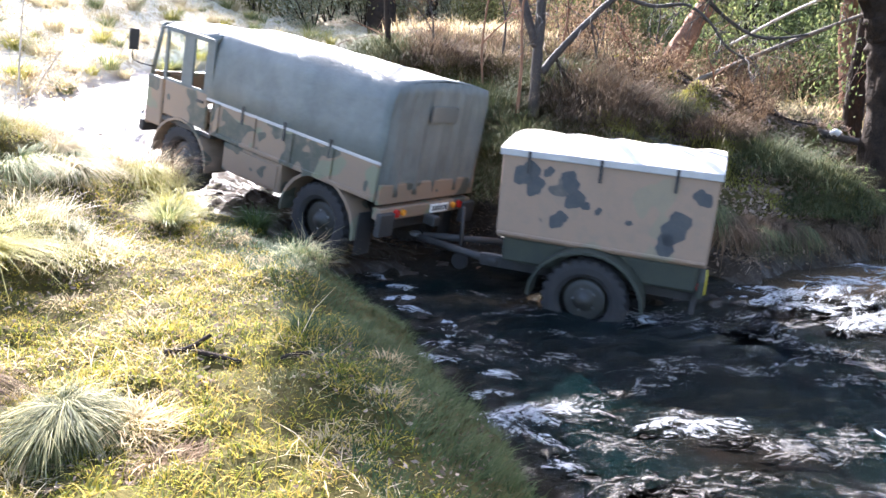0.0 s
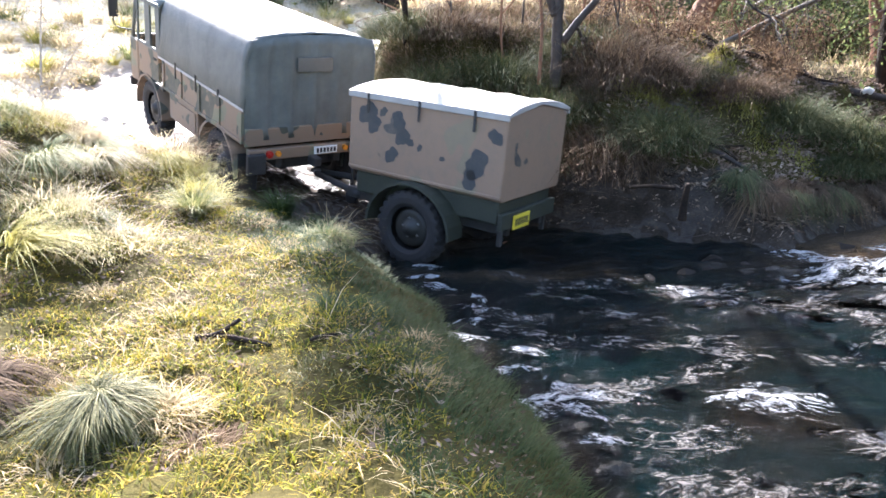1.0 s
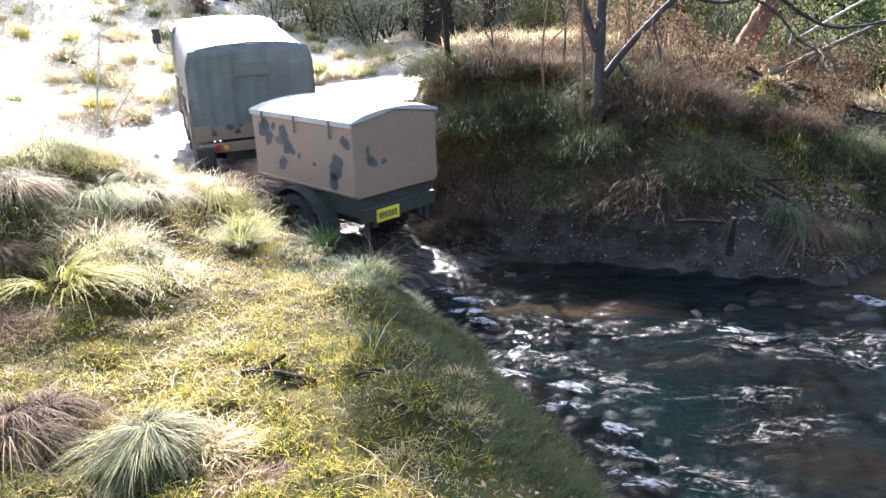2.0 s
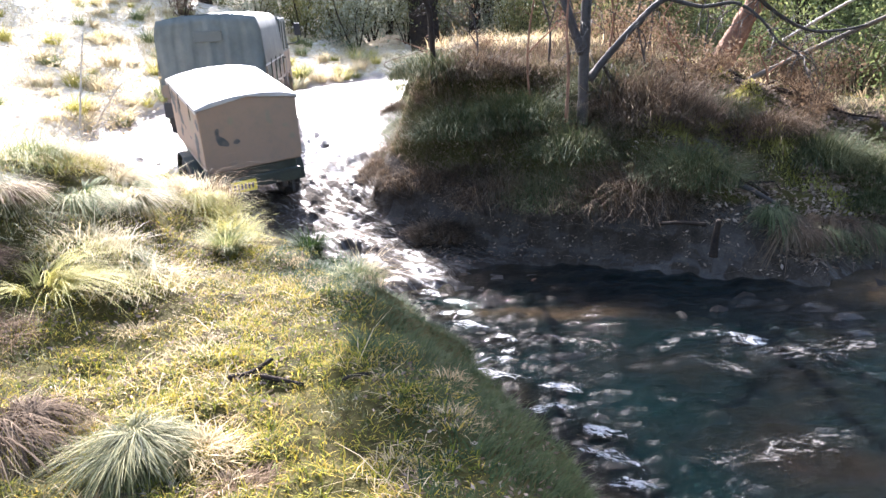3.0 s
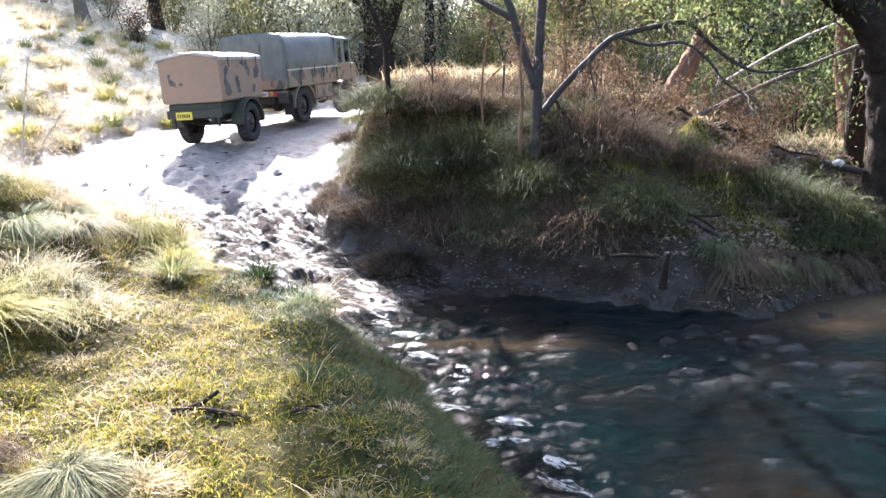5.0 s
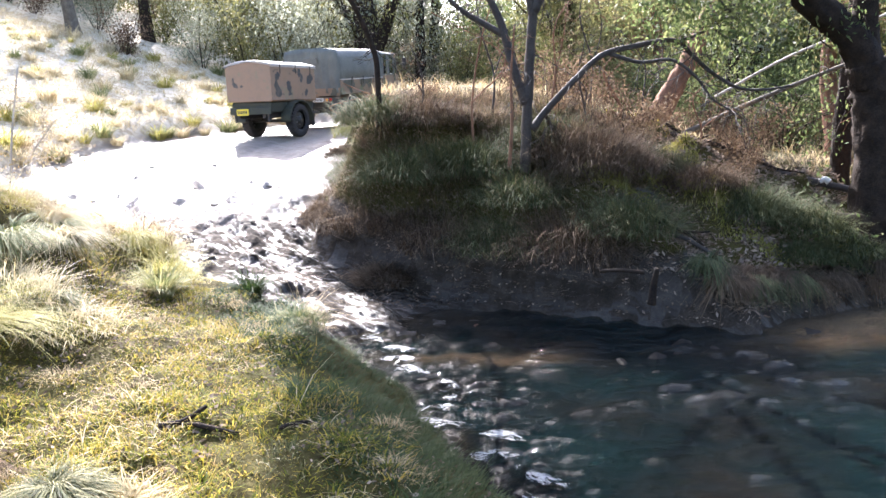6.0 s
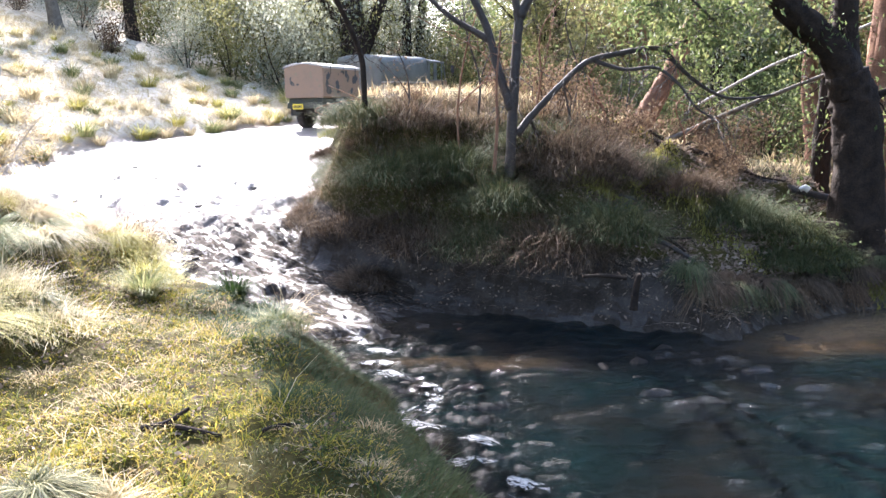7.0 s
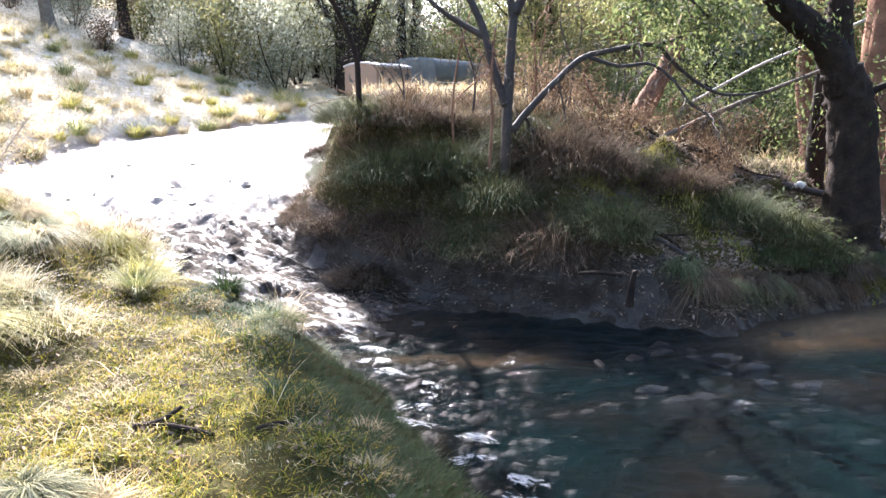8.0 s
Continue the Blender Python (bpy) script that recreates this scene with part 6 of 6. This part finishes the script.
# pale twiggy sapling on the sunny hillside
tree("sapling", "leafless pale sapling with fine twigs on the sunny bank", [
    ([(-4.35, 7.9, 1.1), (-4.4, 7.9, 1.7), (-4.33, 7.9, 2.3), (-4.2, 7.9, 3.0)], 0.02, 0.008),
    ([(-4.38, 7.9, 1.8), (-4.1, 7.9, 2.2), (-3.85, 7.9, 2.5)], 0.012, 0.005)], M_DEADWOOD, (-4.35, 7.9, 1.1), (40, 0.5, 0.004, 51, 0.0), (3, 0.06, 0.035, M_STRAW))


# stones at the water's edge and clods in the mud
def stone_mesh(seed, r):
    rng = random.Random(seed)
    bm = bmesh.new()
    bmesh.ops.create_icosphere(bm, subdivisions=2, radius=r)
    off = Vector((rng.uniform(0, 50), 0, 0))
    for v in bm.verts:
        v.co = v.co * (1 + 0.45 * noise.noise(v.co * (1.4 / r) + off))
        v.co.z *= 0.65
    me = bpy.data.meshes.new("stone")
    smooth_bm(bm, False).to_mesh(me)
    bm.free()
    me.materials.append(M_ROCK)
    return me


stones = [stone_mesh(i, 0.1) for i in range(5)]
for i, (x, y, s) in enumerate([(1.9, 7.5, 1.3), (1.45, 7.5, 1.0), (2.3, 7.6, 1.5), (2.6, 7.75, 1.2), (1.05, 7.75, 0.8), (-0.15, 6.95, 1.4), (0.1, 7.2, 1.0), (0.35, 7.05, 0.8), (3.0, 7.85, 1.4), (3.4, 8.0, 1.6), (2.2, 7.2, 0.9), (2.9, 6.5, 0.8), (-0.4, 7.5, 0.8), (0.9, 7.3, 0.7), (3.7, 8.2, 1.3), (2.75, 8.05, 1.7), (4.4, 8.5, 1.4), (1.6, 6.9, 0.7)]):
    ob = tagged(new("stone", stones[i % 5]), "wet dark stone at the stream's edge", "stone", "stones in the ford")
    ob.matrix_basis = Matrix.Translation((x, y, max(land_z(x, y), -0.07) - 0.005)) @ Matrix.Rotation(i * 1.7, 4, "Z") @ Matrix.Scale(s, 4)
c_rng = random.Random(9)
for i in range(110):
    k = c_rng.randint(52, 118)
    off = c_rng.uniform(-1.5, 1.9)
    x, y = T_PTS[k, 0] + T_DIR[k, 1] * off, T_PTS[k, 1] - T_DIR[k, 0] * off
    z, mm = land(np.array([x]), np.array([y]))
    if z[0] < 0.03 or mm[0] < 0.6:
        continue
    ob = tagged(new("mud_clod", stones[i % 5]), "wet clod of mud thrown up on the track", "clod", "clods on the track")
    s = c_rng.uniform(0.1, 0.5)
    ob.matrix_basis = Matrix.Translation((x, y, float(z[0]) + 0.01)) @ Matrix.Rotation(c_rng.uniform(0, 6), 4, "Z") @ Matrix.Diagonal((s * 1.8, s, s * 0.45, 1))


# ---- broken water: rigid crests and foam that drift and settle ----
def lace_mesh(seed, length, width, height):
    """A tongue of broken water with a ragged swell, thinning to its rim."""
    rng = random.Random(seed)
    nu, nv = 30, 14
    verts, faces, edge = [], [], []
    bend = rng.uniform(-0.35, 0.35)
    for i in range(nu + 1):
        u = i / nu
        for j in range(nv + 1):
            v = j / nv
            env = math.sin(math.pi * u) ** 0.7 * math.sin(math.pi * v) ** 0.7
            x = (u - 0.5) * length
            y = (v - 0.5) * width * (0.45 + 0.55 * math.sin(math.pi * u)) + bend * (u - 0.5) ** 2 * length
            z = height * env * (0.6 + 1.2 * noise.noise(Vector((x * 3 + seed, y * 6, 0)))) + 0.03 * env * noise.noise(Vector((x * 9, y * 13, seed))) + 0.012
            verts.append((x, y, z))
            edge.append(env)
    for i in range(nu):
        for j in range(nv):
            a = i * (nv + 1) + j
            faces.append((a, a + nv + 1, a + nv + 2, a + 1))
    me = mesh_from("lace", verts, faces)
    at = me.attributes.new("edge", "FLOAT", "POINT")
    at.data.foreach_set("value", np.array(edge, np.float32))
    return me


drifting = []
muddy = [lace_mesh(i, 1.1 + 0.2 * i, 0.5 + 0.08 * (i % 3), 0.022 + 0.006 * (i % 4)) for i in range(7)]
white = [lace_mesh(30 + i, 0.9 + 0.2 * i, 0.45 + 0.07 * (i % 3), 0.05 + 0.01 * (i % 3)) for i in range(6)]
for me in muddy:
    me.materials.append(M_FOAM)
for me in white:
    me.materials.append(M_FOAM_WHITE)
w_rng = random.Random(21)
n_made = 0
while n_made < 120:
    rapid = n_made < 40
    if rapid:
        x, y = w_rng.uniform(3.2, 7.2), w_rng.uniform(6.9, 9.7)
    else:
        x, y = w_rng.uniform(0.2, 5.2), w_rng.uniform(3.4, 8.0)
    if float(stream_dist(np.array([x]), np.array([y]))[0]) > -0.35:
        continue
    me = white[n_made % 6] if rapid or n_made % 13 == 0 else muddy[n_made % 7]
    ob = tagged(new("wave", me), "white broken crest of churned stream water" if me in white else "muddy lacy foam on churned stream water", "wave", "waves in the ford")
    yaw = w_rng.uniform(-40, 40)
    vx, vy = w_rng.uniform(-0.1, 0.3), w_rng.uniform(-0.4, -0.1)
    t_calm = w_rng.uniform(2.0, 5.2) if n_made % 3 else w_rng.uniform(4.5, 6.0)
    if rapid:
        t_calm = w_rng.uniform(2.0, 3.6)
    rows = []
    for t in np.arange(0, 8.01, 0.5):
        u = min(max(t / t_calm - 0.5, 0.0) * 2, 1.0)
        u = u * u * (3 - 2 * u)
        way = t if t < t_calm else t_calm + (t - t_calm) * 0.35
        bob = 0.015 * math.sin(t * 4 + n_made) * (1 - u)
        rows.append((float(t), pose(x + vx * way, y + vy * way, -0.22 * u + bob, 3 * math.sin(3 * t + n_made), 2 * math.cos(2.3 * t + n_made), yaw + 6 * math.sin(t + n_made))))
    drifting.append((ob, rows))
    n_made += 1


# broken water of the race, its white standing in for sun glints too
race_glint_foam = [lace_mesh(60 + i, 0.5 + 0.1 * i, 0.22 + 0.04 * (i % 2), 0.035) for i in range(4)]
for me in race_glint_foam:
    me.materials.append(M_FOAM_WHITE)
for i, q in enumerate(curve_pts([(-0.75, 8.3, 0), (-0.35, 7.5, 0), (0.0, 6.8, 0), (0.15, 6.2, 0), (0.4, 5.6, 0), (0.6, 4.9, 0), (0.85, 4.2, 0)], 13)):
    ob = tagged(new("wave", race_glint_foam[i % 4]), "small broken ripple in the race, white for the sun glints on it", "wave", "waves in the ford")
    x, y = q[0] + w_rng.gauss(0, 0.12), q[1]
    yaw = w_rng.uniform(-70, 20)
    drifting.append((ob, [(float(t), pose(x + 0.02 * math.sin(2.1 * t + i), y + 0.02 * math.cos(1.7 * t + i), 0.006 * math.sin(4 * t + i), 2 * math.sin(3 * t + i), 0, yaw + 5 * math.sin(1.3 * t + i))) for t in np.arange(0, 8.01, 0.5)]))


# ---- what moves ----
# seconds, place on the ground under the axle, yaw, pitch, roll
TRAILER_ROWS = [
    (0, 1.677, 7.797, -0.25, 69.80, 3.38, -0.78),
    (0.5, 0.597, 8.370, -0.28, 61.97, 8.62, 0.53),
    (1, -0.261, 8.775, -0.08, 57.40, 5.67, 2.08),
    (1.5, -1.169, 9.318, 0.139, 54.49, 2.79, -0.31),
    (3, -3.836, 11.472, 0.606, 30.54, 11.39, -6.19),
    (3.5, -4.388, 12.590, 1.153, 16.29, 5.34, 2.52),
    (4, -4.869, 13.795, 1.261, 3.23, 4.42, 0.66),
    (4.5, -5.057, 15.375, 1.448, -2.57, 3.75, -2.37),
    (6, -4.160, 20.408, 1.948, -22.93, 1.47, -1.02),
    (6.5, -3.548, 22.108, 2.060, -22.37, 0.56, -0.49),
    (7, -2.871, 23.774, 2.165, -26.43, 1.17, -0.73),
    (7.5, -2.085, 25.427, 2.267, -31.73, 2.15, -0.24),
    (8, -1.145, 26.973, 2.359, -34.10, 1.17, -0.10),
    ]
TRUCK_ROWS = [
    (0, -0.96, 9.119, 0.16, 54.0, 10.6, 3.11),
    (0.5, -1.962, 9.743, 0.30, 50.96, 7.59, -3.02),
    (1, -2.601, 10.403, 0.45, 39.68, 11.81, 1.32),
    (1.5, -3.389, 11.114, 0.624, 33.11, 13.18, -2.55),
    (3, -4.889, 14.136, 1.402, 8.45, 4.93, -1.41),
    (3.5, -5.194, 15.449, 1.512, 3.84, 7.08, -2.42),
    (4, -5.234, 16.752, 1.637, -7.18, 6.23, -1.32),
    (4.5, -4.880, 18.310, 1.815, -14.78, 5.01, -1.10),
    (6, -3.142, 23.214, 2.213, -21.07, 3.95, -1.01),
    (6.5, -2.364, 24.856, 2.267, -30.84, 3.32, 0.19),
    (7, -1.494, 26.432, 2.353, -33.02, 2.51, -0.24),
    (7.5, -0.478, 27.957, 2.401, -35.27, 0.99, 0.14),
    (8, 0.540, 29.454, 2.418, -33.66, 1.12, 0.05),
    ]


def roll_wheels(wheels, rows, radius):
    """Turns each wheel by the way that its vehicle has gone."""
    ts = np.array([r[0] for r in rows])
    gone = np.concatenate([[0], np.cumsum([math.dist(a[1:4], b[1:4]) for a, b in zip(rows, rows[1:])])])
    for w in wheels:
        at = w.location.copy()
        out = []
        for k in range(81):
            t = k * 0.1
            out.append((t, pose(at.x, at.y, at.z, -math.degrees(float(np.interp(t, ts, gone)) / radius))))
        walk(w, out)


def motions():
    for thing, rows in ((trailer, TRAILER_ROWS), (truck, TRUCK_ROWS)):
        walk(thing, [(t, pose(x, y, z, pitch, roll, yaw)) for t, x, y, z, yaw, pitch, roll in rows])
    roll_wheels(trailer_wheels, TRAILER_ROWS, 0.44)
    roll_wheels(truck_wheels, TRUCK_ROWS, 0.45)
    for piece, rows in drifting:
        walk(piece, rows)


motions()
